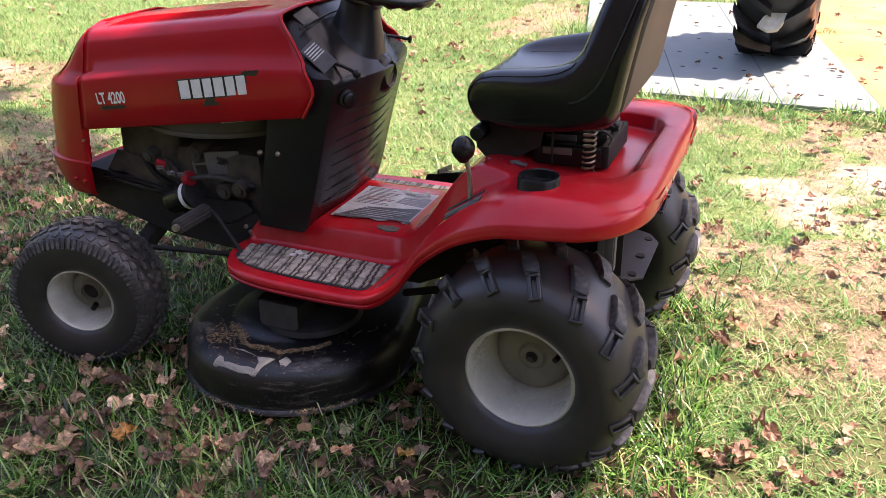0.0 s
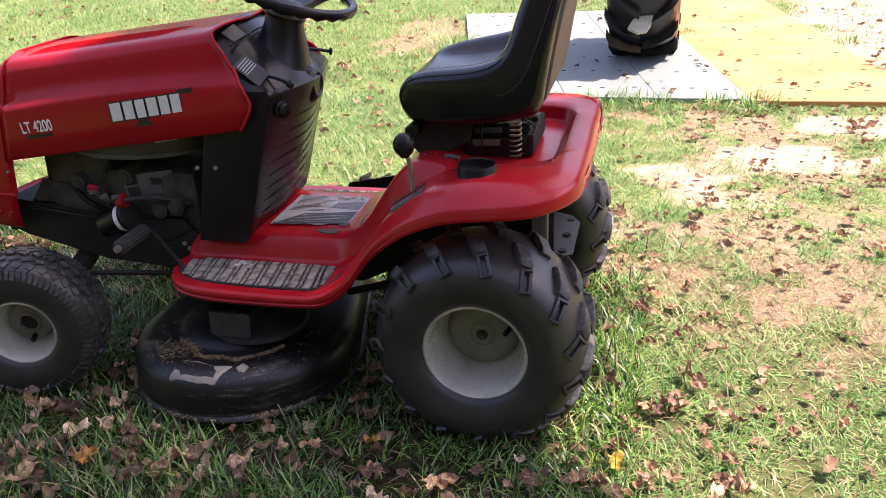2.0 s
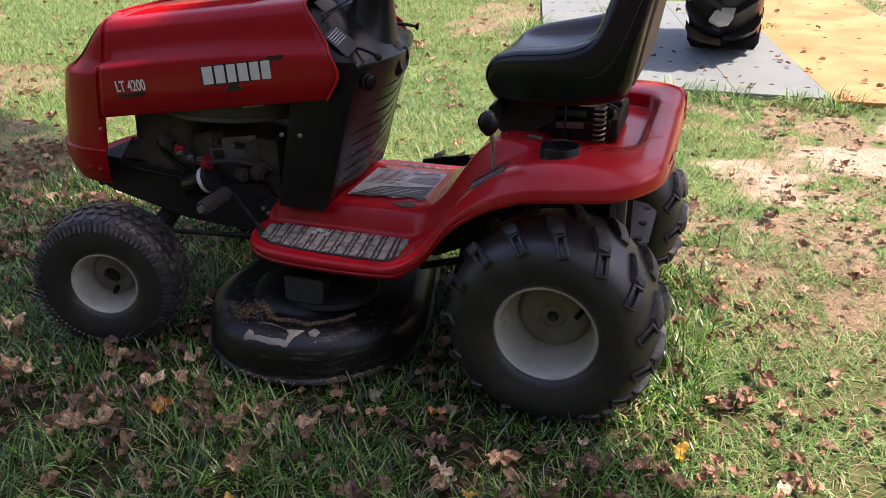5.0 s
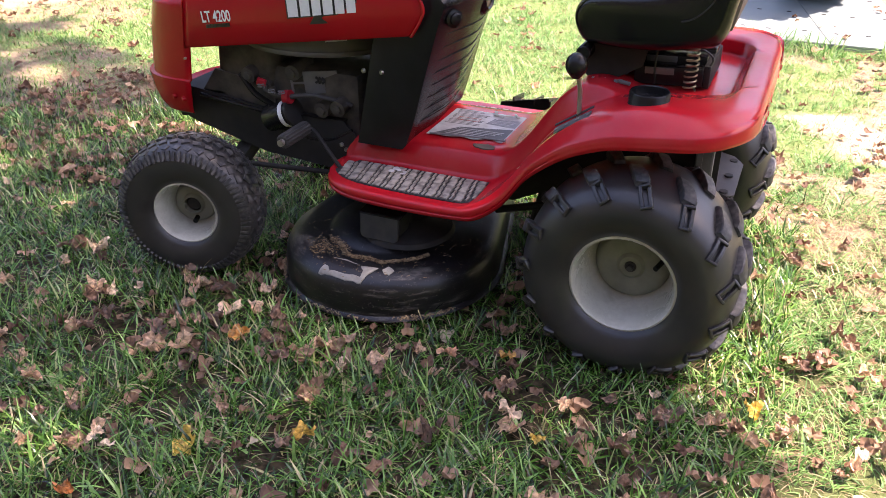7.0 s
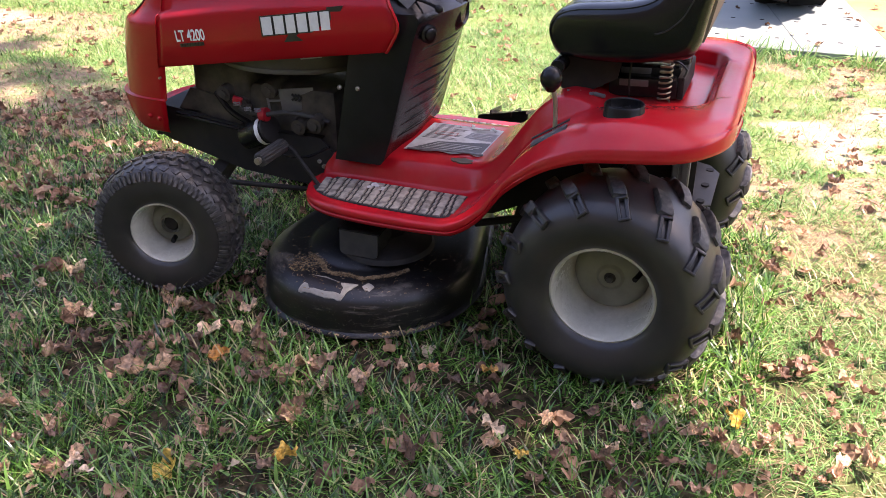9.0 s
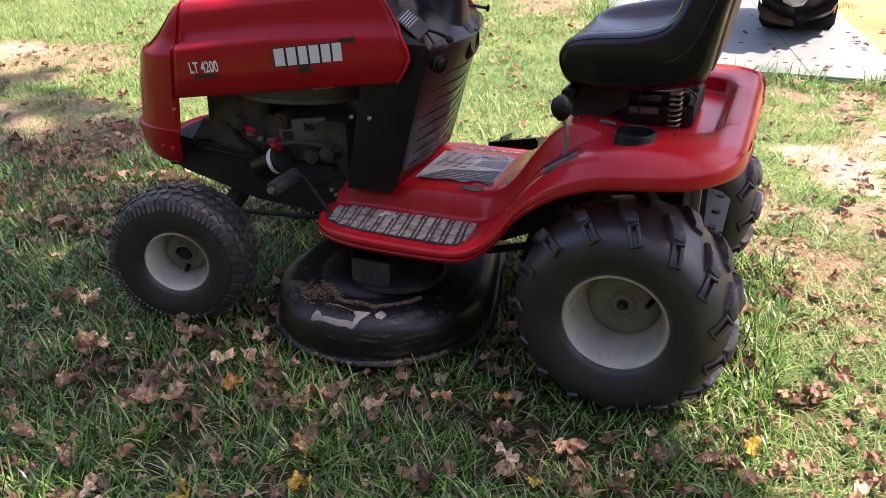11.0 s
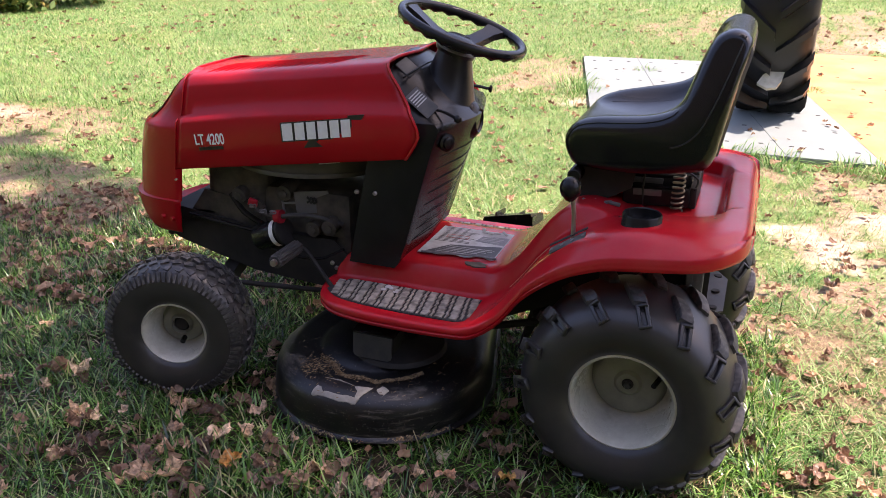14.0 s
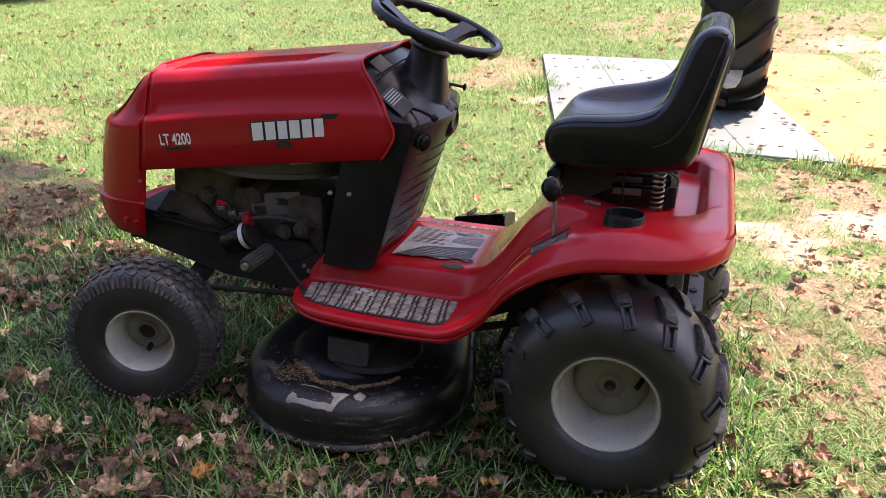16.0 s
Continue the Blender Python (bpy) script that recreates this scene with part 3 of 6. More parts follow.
# -- label on the tunnel --
def tunnel_label():
    bm = bmesh.new()
    x0, x1, y0, y1, z = -0.612, -0.402, -0.118, 0.095, 0.3895
    n = 16
    ring = []
    for k in range(n + 1):
        x = x0 + (x1 - x0) * k / n
        ya = y0 + 0.010 * math.sin(k * 1.1) * (k / n) + (0.02 * (k / n))
        ring.append([(x, ya, z), (x, y1, z), (x, y1, z + 0.0008), (x, ya, z + 0.0008)])
    loft(bm, ring)
    lab = part("warning_label", bm, LABEL, mower, "torn, faded grey warning label")
    rnd = random.Random(4)
    b = bmesh.new()
    loft(b, [[(x, y, z + h) for x, y in ((-0.598, -0.108), (-0.405, -0.092), (-0.405, -0.010), (-0.470, -0.026), (-0.545, -0.040))] for h in (0.0006, 0.0014)])
    part("printed_block", b, LABELDARK, lab)
    b = bmesh.new()
    loft(b, [[(x, y, z + h) for x, y in ((-0.490, 0.010), (-0.405, 0.000), (-0.405, 0.060), (-0.480, 0.050))] for h in (0.0006, 0.0013)])
    part("printed_block", b, LABELMID, lab)
    for k in range(22):
        b = bmesh.new()
        if k < 13:
            y, w, x, mat, up = 0.088 - 0.0088 * k, rnd.uniform(0.06, 0.105), -0.600 + rnd.uniform(0, 0.006), LABELDARK, 0.0011
        elif k < 18:
            y, w, x, mat, up = -0.048 - 0.011 * (k - 13), rnd.uniform(0.10, 0.145), -0.575 + 0.006 * (18 - k), LABEL, 0.0018
        else:
            y, w, x, mat, up = 0.048 - 0.011 * (k - 18), rnd.uniform(0.04, 0.06), -0.475, LABEL, 0.0018
        box(b, (w, 0.0022, 0.0005), pose(x + w / 2, y, z + up, 0, 0, 2))
        part("print_line", b, mat, lab)
    for dx, dy, w, d in ((0, 0.011, 0.062, 0.0016), (0, -0.011, 0.062, 0.0016), (-0.031, 0, 0.0016, 0.022), (0.031, 0, 0.0016, 0.022)):
        b = bmesh.new()
        box(b, (w, d, 0.0005), pose(-0.545 + dx, 0.022 + dy, z + 0.0016))
        part("red_frame_line", b, LABELRED, lab)
    b = bmesh.new()
    pts = smooth_line([(-0.60, -0.120, z + 0.004), (-0.54, -0.117, z + 0.006), (-0.47, -0.103, z + 0.005), (-0.395, -0.100, z + 0.004)])
    tube(b, pts, 0.0028, 6)
    part("torn_edge", b, LABELMID, lab, "curled torn edge")
    for k in range(4):
        b = bmesh.new()
        a = rnd.uniform(0, 6.28)
        box(b, (rnd.uniform(0.018, 0.04), rnd.uniform(0.006, 0.012), 0.0010), pose(-0.49 + 0.022 * k, 0.078 + rnd.uniform(-0.012, 0.012), z + 0.004 + 0.0012 * k, rnd.uniform(-14, 14), rnd.uniform(-10, 10), math.degrees(a)))
        part("paper_scrap", b, PEELED, lab)
    b = bmesh.new()
    patch = []
    for k in range(22):
        a = 2 * math.pi * k / 22
        q = rnd.uniform(0.75, 1.15)
        patch.append((-0.440 + 0.034 * q * math.cos(a), -0.136 + 0.015 * q * math.sin(a)))
    loft(b, [[(x, y, z - h) for x, y in patch] for h in (0.0070, 0.0026)])
    part("worn_patch", b, BARK, lab, "dark worn patch")


tunnel_label()


# -- hood --
HOOD_SEC = [  # y, z at the front crease, z at the rear, x at the rear edge, x at the front
    (0.205, 0.582, 0.684, -0.600, -1.287), (0.222, 0.574, 0.676, -0.597, -1.287), (0.228, 0.582, 0.684, -0.588, -1.285), (0.229, 0.640, 0.735, -0.560, -1.276),
    (0.228, 0.700, 0.772, -0.572, -1.268), (0.223, 0.714, 0.790, -0.583, -1.266), (0.206, 0.724, 0.806, -0.596, -1.264), (0.199, 0.765, 0.846, -0.622, -1.258),
    (0.193, 0.798, 0.876, -0.645, -1.255), (0.183, 0.817, 0.893, -0.656, -1.255), (0.160, 0.829, 0.903, -0.662, -1.262), (0.110, 0.838, 0.911, -0.660, -1.272),
    (0.050, 0.843, 0.915, -0.652, -1.278), (0.0, 0.845, 0.917, -0.648, -1.280)]


def hood_point(k, u):
    y, zf, zr, xr, xf = HOOD_SEC[k]
    x = xf + (xr - xf) * u
    z = zf + (zr - zf) * u
    z -= 0.013 * max(0, k - 9) / 4
    if k in (4, 5, 6, 7):
        z += (0.012, 0.012, 0.010, 0.004)[k - 4] * math.sin(math.pi * u)
    w = y * (1 - 0.012 * math.cos(math.pi * u) + 0.012)
    return x, w, z


def hood():
    bm = bmesh.new()
    rings = []
    for i in range(33):
        u = i / 32
        half = [hood_point(k, u) for k in range(len(HOOD_SEC))]
        rings.append([(x, -y, z) for x, y, z in half] + [(x, y, z) for x, y, z in half[-2::-1]])
    loft(bm, rings, closed=False)
    ob = part("hood", bm, RED, mower, "glossy red hood with raised louvres", 50)
    s = ob.modifiers.new("thickness", "SOLIDIFY")
    s.thickness, s.offset = 0.004, -1
    # louvres pressed into the top, a row on either side
    def top_z(x, y):
        y = abs(y)
        k = max(j for j in range(8, 14) if HOOD_SEC[j][0] >= y - 1e-9 or j == 8)
        k = min(k, 12)
        y0, y1 = HOOD_SEC[k][0], HOOD_SEC[k + 1][0]
        f = (y0 - y) / (y0 - y1)
        xr = HOOD_SEC[k][3] * (1 - f) + HOOD_SEC[k + 1][3] * f
        xf = HOOD_SEC[k][4] * (1 - f) + HOOD_SEC[k + 1][4] * f
        u = (x - xf) / (xr - xf)
        return hood_point(k, u)[2] * (1 - f) + hood_point(k + 1, u)[2] * f
    for side in (1, -1):
        for k in range(15):
            x = -1.170 + k * 0.0262
            for w0, w1, h, mat, nm in ((-0.0085, 0.0062, 0.0048, RED, "louvre"), (0.0060, 0.0105, 0.0008, PADBASE, "louvre_slot")):
                b = bmesh.new()
                ring = []
                for t in range(9):
                    q = t / 8
                    yy = 0.040 + 0.112 * q
                    xx = x - 0.070 * (q - 0.5)
                    e = 1 - 0.85 * abs(2 * q - 1) ** 3
                    lift = h * e * (0.25 + 0.75 * step(0.040, 0.085, yy)) * (1.0 if side > 0 else 0.15)
                    z = top_z(xx, yy)
                    ring.append([(xx + w0 * e, -side * yy, z - 0.002), (xx + w1 * e, -side * yy, z - 0.002), (xx + w1 * e * 0.8, -side * yy, z + lift), (xx + w0 * e * 0.7, -side * yy, z + lift * 0.3)])
                loft(b, ring)
                part(nm, b, mat, ob)
    # trim line along the front crease
    b = bmesh.new()
    line = [hood_point(k, 0) for k in range(1, 11)]
    tube(b, smooth_line([(x - 0.001, -y - 0.001, z) for x, y, z in line], 3), 0.0015, 6)
    part("crease_edge", b, RED, ob)
    b = bmesh.new()
    line = [hood_point(k, 1) for k in range(1, 14)]
    tube(b, smooth_line([(x, -y, z) for x, y, z in line] + [(x, y, z) for x, y, z in line[-2::-1]], 3), 0.004, 6)
    part("rolled_edge", b, RED, ob)
    # side decals; the maker's mark as plain slabs on a dark slanted panel
    def side_m(x, z, rot):
        return pose(x, -0.2315, z, 90, 0, 0) @ pose(0, 0, 0, 0, 0, rot)
    rot = 8.5
    m = side_m(-0.936, 0.684, rot)
    for shape in (((0.060, -0.014), (0.168, -0.014), (0.196, 0.008), (0.082, 0.008)), ((0.192, 0.002), (0.202, 0.002), (0.246, 0.060), (0.200, 0.060))):
        b = bmesh.new()
        loft(b, [[m @ Vector((px, py, pz)) for px, py in shape] for pz in (-0.001, 0.0012)])
        part("decal_panel", b, BLACKDECAL, ob)
    xs = 0.0
    for k, w in enumerate((0.038, 0.035, 0.032, 0.035, 0.032, 0.032)):
        b = bmesh.new()
        loft(b, [[m @ Vector((px + py * 0.10, py, pz)) for px, py in ((xs - 0.002, 0.004), (xs + w, 0.004), (xs + w, 0.054), (xs - 0.002, 0.054))] for pz in (-0.001, 0.0016)])
        part("mark_ground", b, BLACKDECAL, ob)
        b = bmesh.new()
        loft(b, [[m @ Vector((px + py * 0.10, py, pz)) for px, py in ((xs + w * 0.06, 0.007), (xs + w * 0.86, 0.007), (xs + w * 0.86, 0.051), (xs + w * 0.06, 0.051))] for pz in (-0.001, 0.0022)])
        part("mark_bar", b, WHITE, ob)
        xs += w
    # model number, and a dark strip of small print below it
    cu = bpy.data.curves.new("model_number", "FONT")
    cu.body, cu.size, cu.extrude, cu.offset, cu.align_x = "LT 4200", 0.041, 0.0004, 0.0007, "LEFT"
    tmp = new("model_number_text", cu)
    me = bpy.data.meshes.new_from_object(tmp.evaluated_get(bpy.context.evaluated_depsgraph_get()))
    bpy.data.objects.remove(tmp)
    me.materials.append(WHITE)
    t = new("model_number", me)
    t.parent = ob
    t.matrix_basis = side_m(-1.208, 0.653, rot) @ Matrix(((0.68, 0.05, 0, 0), (0, 1, 0, 0), (0, 0, 1, 0), (0, 0, 0, 1)))
    tagged(t, "white model number")
    b = bmesh.new()
    m2 = side_m(-1.196, 0.639, rot)
    for k in range(9):
        loft(b, [[m2 @ Vector((0.0088 * k + px, py, pz)) for px, py in ((0, 0), (0.0068, 0), (0.0068, 0.009), (0, 0.009))] for pz in (-0.001, 0.001)])
    part("small_print", b, BLACKDECAL, ob)


hood()


# -- nose: grille and headlamp lens --
def nose_ring(z, xc, a, w, n=2.6, count=25, grow=0.0):
    pts = []
    for i in range(count):
        t = math.pi * i / (count - 1) - math.pi / 2
        c, s = math.cos(t), math.sin(t)
        pts.append((xc - (a + grow) * abs(c) ** (2 / n), (w + grow) * math.copysign(abs(s) ** (2 / n), s), z))
    return [(pts[0][0] + 0.022, pts[0][1], z)] + pts + [(pts[-1][0] + 0.022, pts[-1][1], z)]


NOSE = [(0.372, -1.335, 0.135, 0.195), (0.380, -1.330, 0.155, 0.206), (0.40, -1.325, 0.178, 0.213), (0.43, -1.317, 0.200, 0.219), (0.470, -1.311, 0.214, 0.224),
        (0.479, -1.309, 0.214, 0.226), (0.482, -1.308, 0.200, 0.220), (0.52, -1.302, 0.201, 0.221), (0.60, -1.290, 0.199, 0.223), (0.665, -1.278, 0.194, 0.224),
        (0.684, -1.274, 0.190, 0.224), (0.695, -1.272, 0.180, 0.222), (0.703, -1.270, 0.160, 0.214), (0.73, -1.266, 0.128, 0.202), (0.76, -1.262, 0.098, 0.197),
        (0.79, -1.258, 0.070, 0.192), (0.81, -1.256, 0.050, 0.182), (0.825, -1.258, 0.030, 0.160), (0.838, -1.266, 0.012, 0.110)]


def nose():
    bm = bmesh.new()
    loft(bm, [nose_ring(*r) for r in NOSE], closed=False)
    # open air intake in the front and on the far side
    gap = [f for f in bm.faces if f.calc_center_median().y > -0.06 and 0.395 < f.calc_center_median().z < 0.66 and f.calc_center_median().x < -1.34]
    bmesh.ops.delete(bm, geom=gap, context="FACES")
    g = part("grille", bm, RED, mower, "red front grille with bumper step", 45)
    s = g.modifiers.new("thickness", "SOLIDIFY")
    s.thickness, s.offset = 0.004, -1
    bm = bmesh.new()
    loft(bm, [nose_ring(z, xc, a, w, grow=0.003)[6:21] for z, xc, a, w in NOSE[12:17]], closed=False)
    part("headlamp_lens", bm, BLACK, g, "dark smoked headlamp lens")
    for dx, z in ((0.0, 0.428), (0.032, 0.424)):
        bm = bmesh.new()
        lathe(bm, [(0.0, -0.003), (0.005, -0.003), (0.0065, 0.001), (0.0065, 0.01)], 12, pose(-1.355 + dx, -0.2235 + 0.006 * (dx > 0) * 0, z, 0, 0, -14))
        part("bolt", bm, RED, g)
    bm = bmesh.new()
    lathe(bm, [(0.0, -0.003), (0.003, -0.003), (0.0035, 0.004)], 10, pose(-1.290, -0.2265, 0.545))
    part("rivet", bm, STEEL, g)


nose()


# -- dash tower, column and steering wheel --
def dash():
    bm = bmesh.new()

    def sec(y, back, inset):
        return [(-0.79 + inset * 0.2, y, 0.372), (-0.655 + inset * 0.2 + back * 0.5, y, 0.372), (-0.640 + inset * 0.15 + back * 0.55, y, 0.384), (-0.617 + inset * 0.14 + back * 0.7, y, 0.44),
                (-0.572 + inset * 0.08 + back * 0.9, y, 0.575), (-0.528 + back, y, 0.70), (-0.514 + back, y, 0.738), (-0.512 + back, y, 0.752), (-0.522 + back * 0.9, y, 0.764),
                (-0.575 + back * 0.4, y, 0.812 - inset * 0.5), (-0.64, y, 0.866 - inset), (-0.672, y, 0.880 - inset), (-0.70, y, 0.70)]
    ys = [(-0.207, -0.016, 0.10), (-0.205, -0.008, 0.095), (-0.196, -0.004, 0.08), (-0.150, 0.006, 0.010), (-0.09, 0.020, -0.02), (-0.04, 0.030, -0.026), (0.0, 0.032, -0.028),
          (0.04, 0.026, -0.026), (0.09, 0.014, -0.02), (0.150, -0.002, 0.010), (0.196, -0.016, 0.06), (0.205, -0.022, 0.07), (0.207, -0.03, 0.08)]
    loft(bm, [sec(*r) for r in ys])
    d = part("dash_tower", bm, BLACK, mower, "glossy black plastic dash tower", 50)
    # moulded ribs on its rear face
    for k in range(8):
        z = 0.432 + 0.034 * k
        b = bmesh.new()
        pts = []
        for y, back, _ in ys[2:11]:
            bx = back * (0.7 + 0.2 * (z - 0.44) / 0.135)
            pts.append((-0.617 + bx + (z - 0.44) * 0.336 + 0.001, y, z + 0.05 * (y + 0.2) * 0.4))
        tube(b, pts, 0.0014, 6)
        part("moulded_rib", b, BLACK, d)
    # side panel screws, switch, gauge, levers, small label
    for x, z in ((-0.742, 0.570), (-0.690, 0.572)):
        b = bmesh.new()
        lathe(b, [(0, -0.006), (0.004, -0.006), (0.006, -0.003), (0.0065, 0.002)], 12, pose(x, -0.207, z))
        part("bolt", b, STEEL, d)
    b = bmesh.new()
    lathe(b, [(0, -0.010), (0.012, -0.010), (0.015, -0.008), (0.016, -0.002), (0.022, 0.0), (0.022, 0.01)], 22, pose(-0.508, -0.168, 0.712, 0, 0, 55))
    part("ignition_switch", b, BLACK, d)
    b = bmesh.new()
    lathe(b, [(0, -0.004), (0.027, -0.004), (0.031, -0.009), (0.036, -0.006), (0.045, 0.002), (0.052, 0.016), (0.055, 0.05)], 28, pose(-0.492, 0.005, 0.732, 0, 20, 90))
    part("gauge", b, BLACK, d)
    for pts, nm in (([(-0.560, -0.156, 0.790), (-0.53, -0.160, 0.788), (-0.505, -0.163, 0.781), (-0.477, -0.167, 0.770)], "throttle_lever"),
                    ([(-0.56, 0.14, 0.795), (-0.535, 0.155, 0.79), (-0.520, 0.165, 0.785), (-0.505, 0.172, 0.782)], "choke_lever")):
        b = bmesh.new()
        line = smooth_line(pts)
        tube(b, line, 0.0042, 8)
        lever = part(nm, b, BLACK, d)
        b = bmesh.new()
        e, f = Vector(line[-1]), Vector(line[-4])
        tube(b, [f, f.lerp(e, 0.3), f.lerp(e, 0.8), e, e + (e - f) * 0.25], [0.005, 0.0095, 0.0105, 0.0085, 0.003], 10)
        part("lever_knob", b, BLACK, lever)
    m = pose(-0.583, -0.172, 0.812, 46, 38, 0)
    b = bmesh.new()
    box(b, (0.075, 0.042, 0.001), m @ pose(0.01, 0, 0.004))
    lab = part("control_label", b, LABELDARK, d)
    for k in range(5):
        b = bmesh.new()
        box(b, (0.003, 0.034, 0.0006), m @ pose(-0.018 + 0.007 * k, 0.0, 0.005))
        part("print_line", b, LABEL, lab)
    for k in range(9):
        u = k / 8
        b = bmesh.new()
        box(b, (0.0035, 0.0055, 0.012), pose(-0.594 + 0.058 * u, -0.176 + 0.004 * u, 0.802 - 0.036 * u, 40, 38, 0))
        part("print_mark", b, LABEL, lab)
    b = bmesh.new()
    box(b, (0.050, 0.052, 0.008), pose(-0.640, -0.105, 0.876, 18, 38, 0), 0.003)
    part("fuel_hatch", b, GREYPLATE, d, "smoked grey fuel window")
    b = bmesh.new()
    tube(b, [(-0.628, -0.16, 0.862), (-0.612, -0.05, 0.880), (-0.610, 0.05, 0.882), (-0.628, 0.16, 0.862)], 0.0025, 6)
    part("hatch_seam", b, BLACK, d)


dash()


def steering():
    tilt = pose(-0.532, 0, 0.9636, 0, 19.8, 0)
    bm = bmesh.new()
    base = Vector((-0.572, 0, 0.765))
    top = tilt @ Vector((0, 0, -0.052))
    rings = []
    for u, rear, front, ry, slope in ((0, 0.076, 0.115, 0.125, 0.75), (0.15, 0.070, 0.095, 0.100, 0.65), (0.30, 0.064, 0.074, 0.078, 0.5), (0.5, 0.057, 0.060, 0.062, 0.4), (0.75, 0.048, 0.049, 0.050, 0.36),
                                      (0.92, 0.044, 0.044, 0.045, 0.36), (0.93, 0.049, 0.049, 0.050, 0.36), (0.985, 0.050, 0.050, 0.051, 0.36), (1.0, 0.046, 0.046, 0.047, 0.36)):
        c = base.lerp(top, u)
        ring = []
        for k in range(32):
            a = 2 * math.pi * k / 32
            x = (rear if math.cos(a) > 0 else front) * math.cos(a)
            ring.append(c + Vector((x, ry * math.sin(a), -slope * x)))
        rings.append(ring)
    loft(bm, rings)
    col = part("steering_column", bm, DASH, mower, "tapered black steering column cover")
    bm = bmesh.new()
    lathe(bm, [(0.0465, 0.003), (0.0525, 0.003), (0.0525, -0.003), (0.0465, -0.003)], 40, tilt @ pose(0, 0, -0.050, 90, 0, 0))
    part("trim_ring", bm, GREY, col, "thin worn grey trim ring")
    bm = bmesh.new()
    R, n = 0.160, 96
    ring = []
    for k in range(n):
        a = 2 * math.pi * k / n
        c, s = math.cos(a), math.sin(a)
        sec = []
        for q in range(12):
            t = 2 * math.pi * q / 12
            rr = 0.0130
            dz = rr * math.sin(t)
            if dz < 0:
                dz *= 1.05 + 0.28 * math.sin(a * 24)
            sec.append(tilt @ Vector(((R + rr * 0.92 * math.cos(t)) * c, (R + rr * 0.92 * math.cos(t)) * s, dz)))
        ring.append(sec)
    ring.append(ring[0])
    loft(bm, ring, True, False)
    bmesh.ops.remove_doubles(bm, verts=bm.verts, dist=1e-6)
    w = part("steering_wheel", bm, BLACK, mower, "black steering wheel with finger grips")
    for ang in (72, -72, 180):
        b = bmesh.new()
        m = tilt @ pose(0, 0, 0, 0, 0, ang)
        rr = [[m @ Vector((x, y * wd, z)) for y, z in ((-1, zz - 0.012), (1, zz - 0.012), (0.85, zz + 0.004), (-0.85, zz + 0.004))]
              for x, wd, zz in ((0.03, 0.030, -0.036), (0.07, 0.024, -0.028), (0.12, 0.024, -0.010), (0.158, 0.036, 0.004))]
        loft(b, rr)
        part("spoke", b, BLACK, w)
    b = bmesh.new()
    lathe(b, [(0, 0.012), (0.03, 0.012), (0.044, 0.004), (0.048, -0.012), (0.046, -0.03), (0.0, -0.03)], 28, tilt @ pose(0, 0, -0.032, 90, 0, 0) @ Matrix.Diagonal((1, 1, -1, 1)))
    part("hub_cap", b, BLACK, w)


steering()


# -- seat --
SEAT_PROFILE = [(-0.197, 0.690), (-0.215, 0.716), (-0.222, 0.748), (-0.213, 0.773), (-0.190, 0.794), (-0.15, 0.808), (-0.09, 0.818), (-0.03, 0.828), (0.012, 0.842), (0.036, 0.864),
                (0.050, 0.900), (0.064, 0.945), (0.079, 0.982), (0.094, 1.002), (0.118, 1.014), (0.144, 1.012), (0.162, 0.996), (0.163, 0.97), (0.152, 0.92), (0.140, 0.86), (0.128, 0.79),
                (0.120, 0.750), (0.100, 0.718), (0.05, 0.706), (-0.03, 0.695), (-0.11, 0.687), (-0.165, 0.686)]


SEAT_DIP = {4: 0.25, 5: 0.6, 6: 0.9, 7: 1.0, 8: 1.0, 9: 1.0, 10: 0.9, 11: 0.7, 12: 0.45, 13: 0.2}
SEAT_CORE = [(-0.160, 0.738), (-0.10, 0.746), (-0.02, 0.756), (0.045, 0.774), (0.082, 0.810), (0.100, 0.87), (0.114, 0.92), (0.124, 0.968)]


def seat_core(p):
    """The nearest place on the middle line of the seat's side view."""
    best = None
    for a, b in zip(SEAT_CORE, SEAT_CORE[1:]):
        a, b = Vector(a), Vector(b)
        u = max(0.0, min(1.0, (p - a).dot(b - a) / (b - a).length_squared))
        q = a.lerp(b, u)
        if best is None or (q - p).length < (best - p).length:
            best = q
    return best


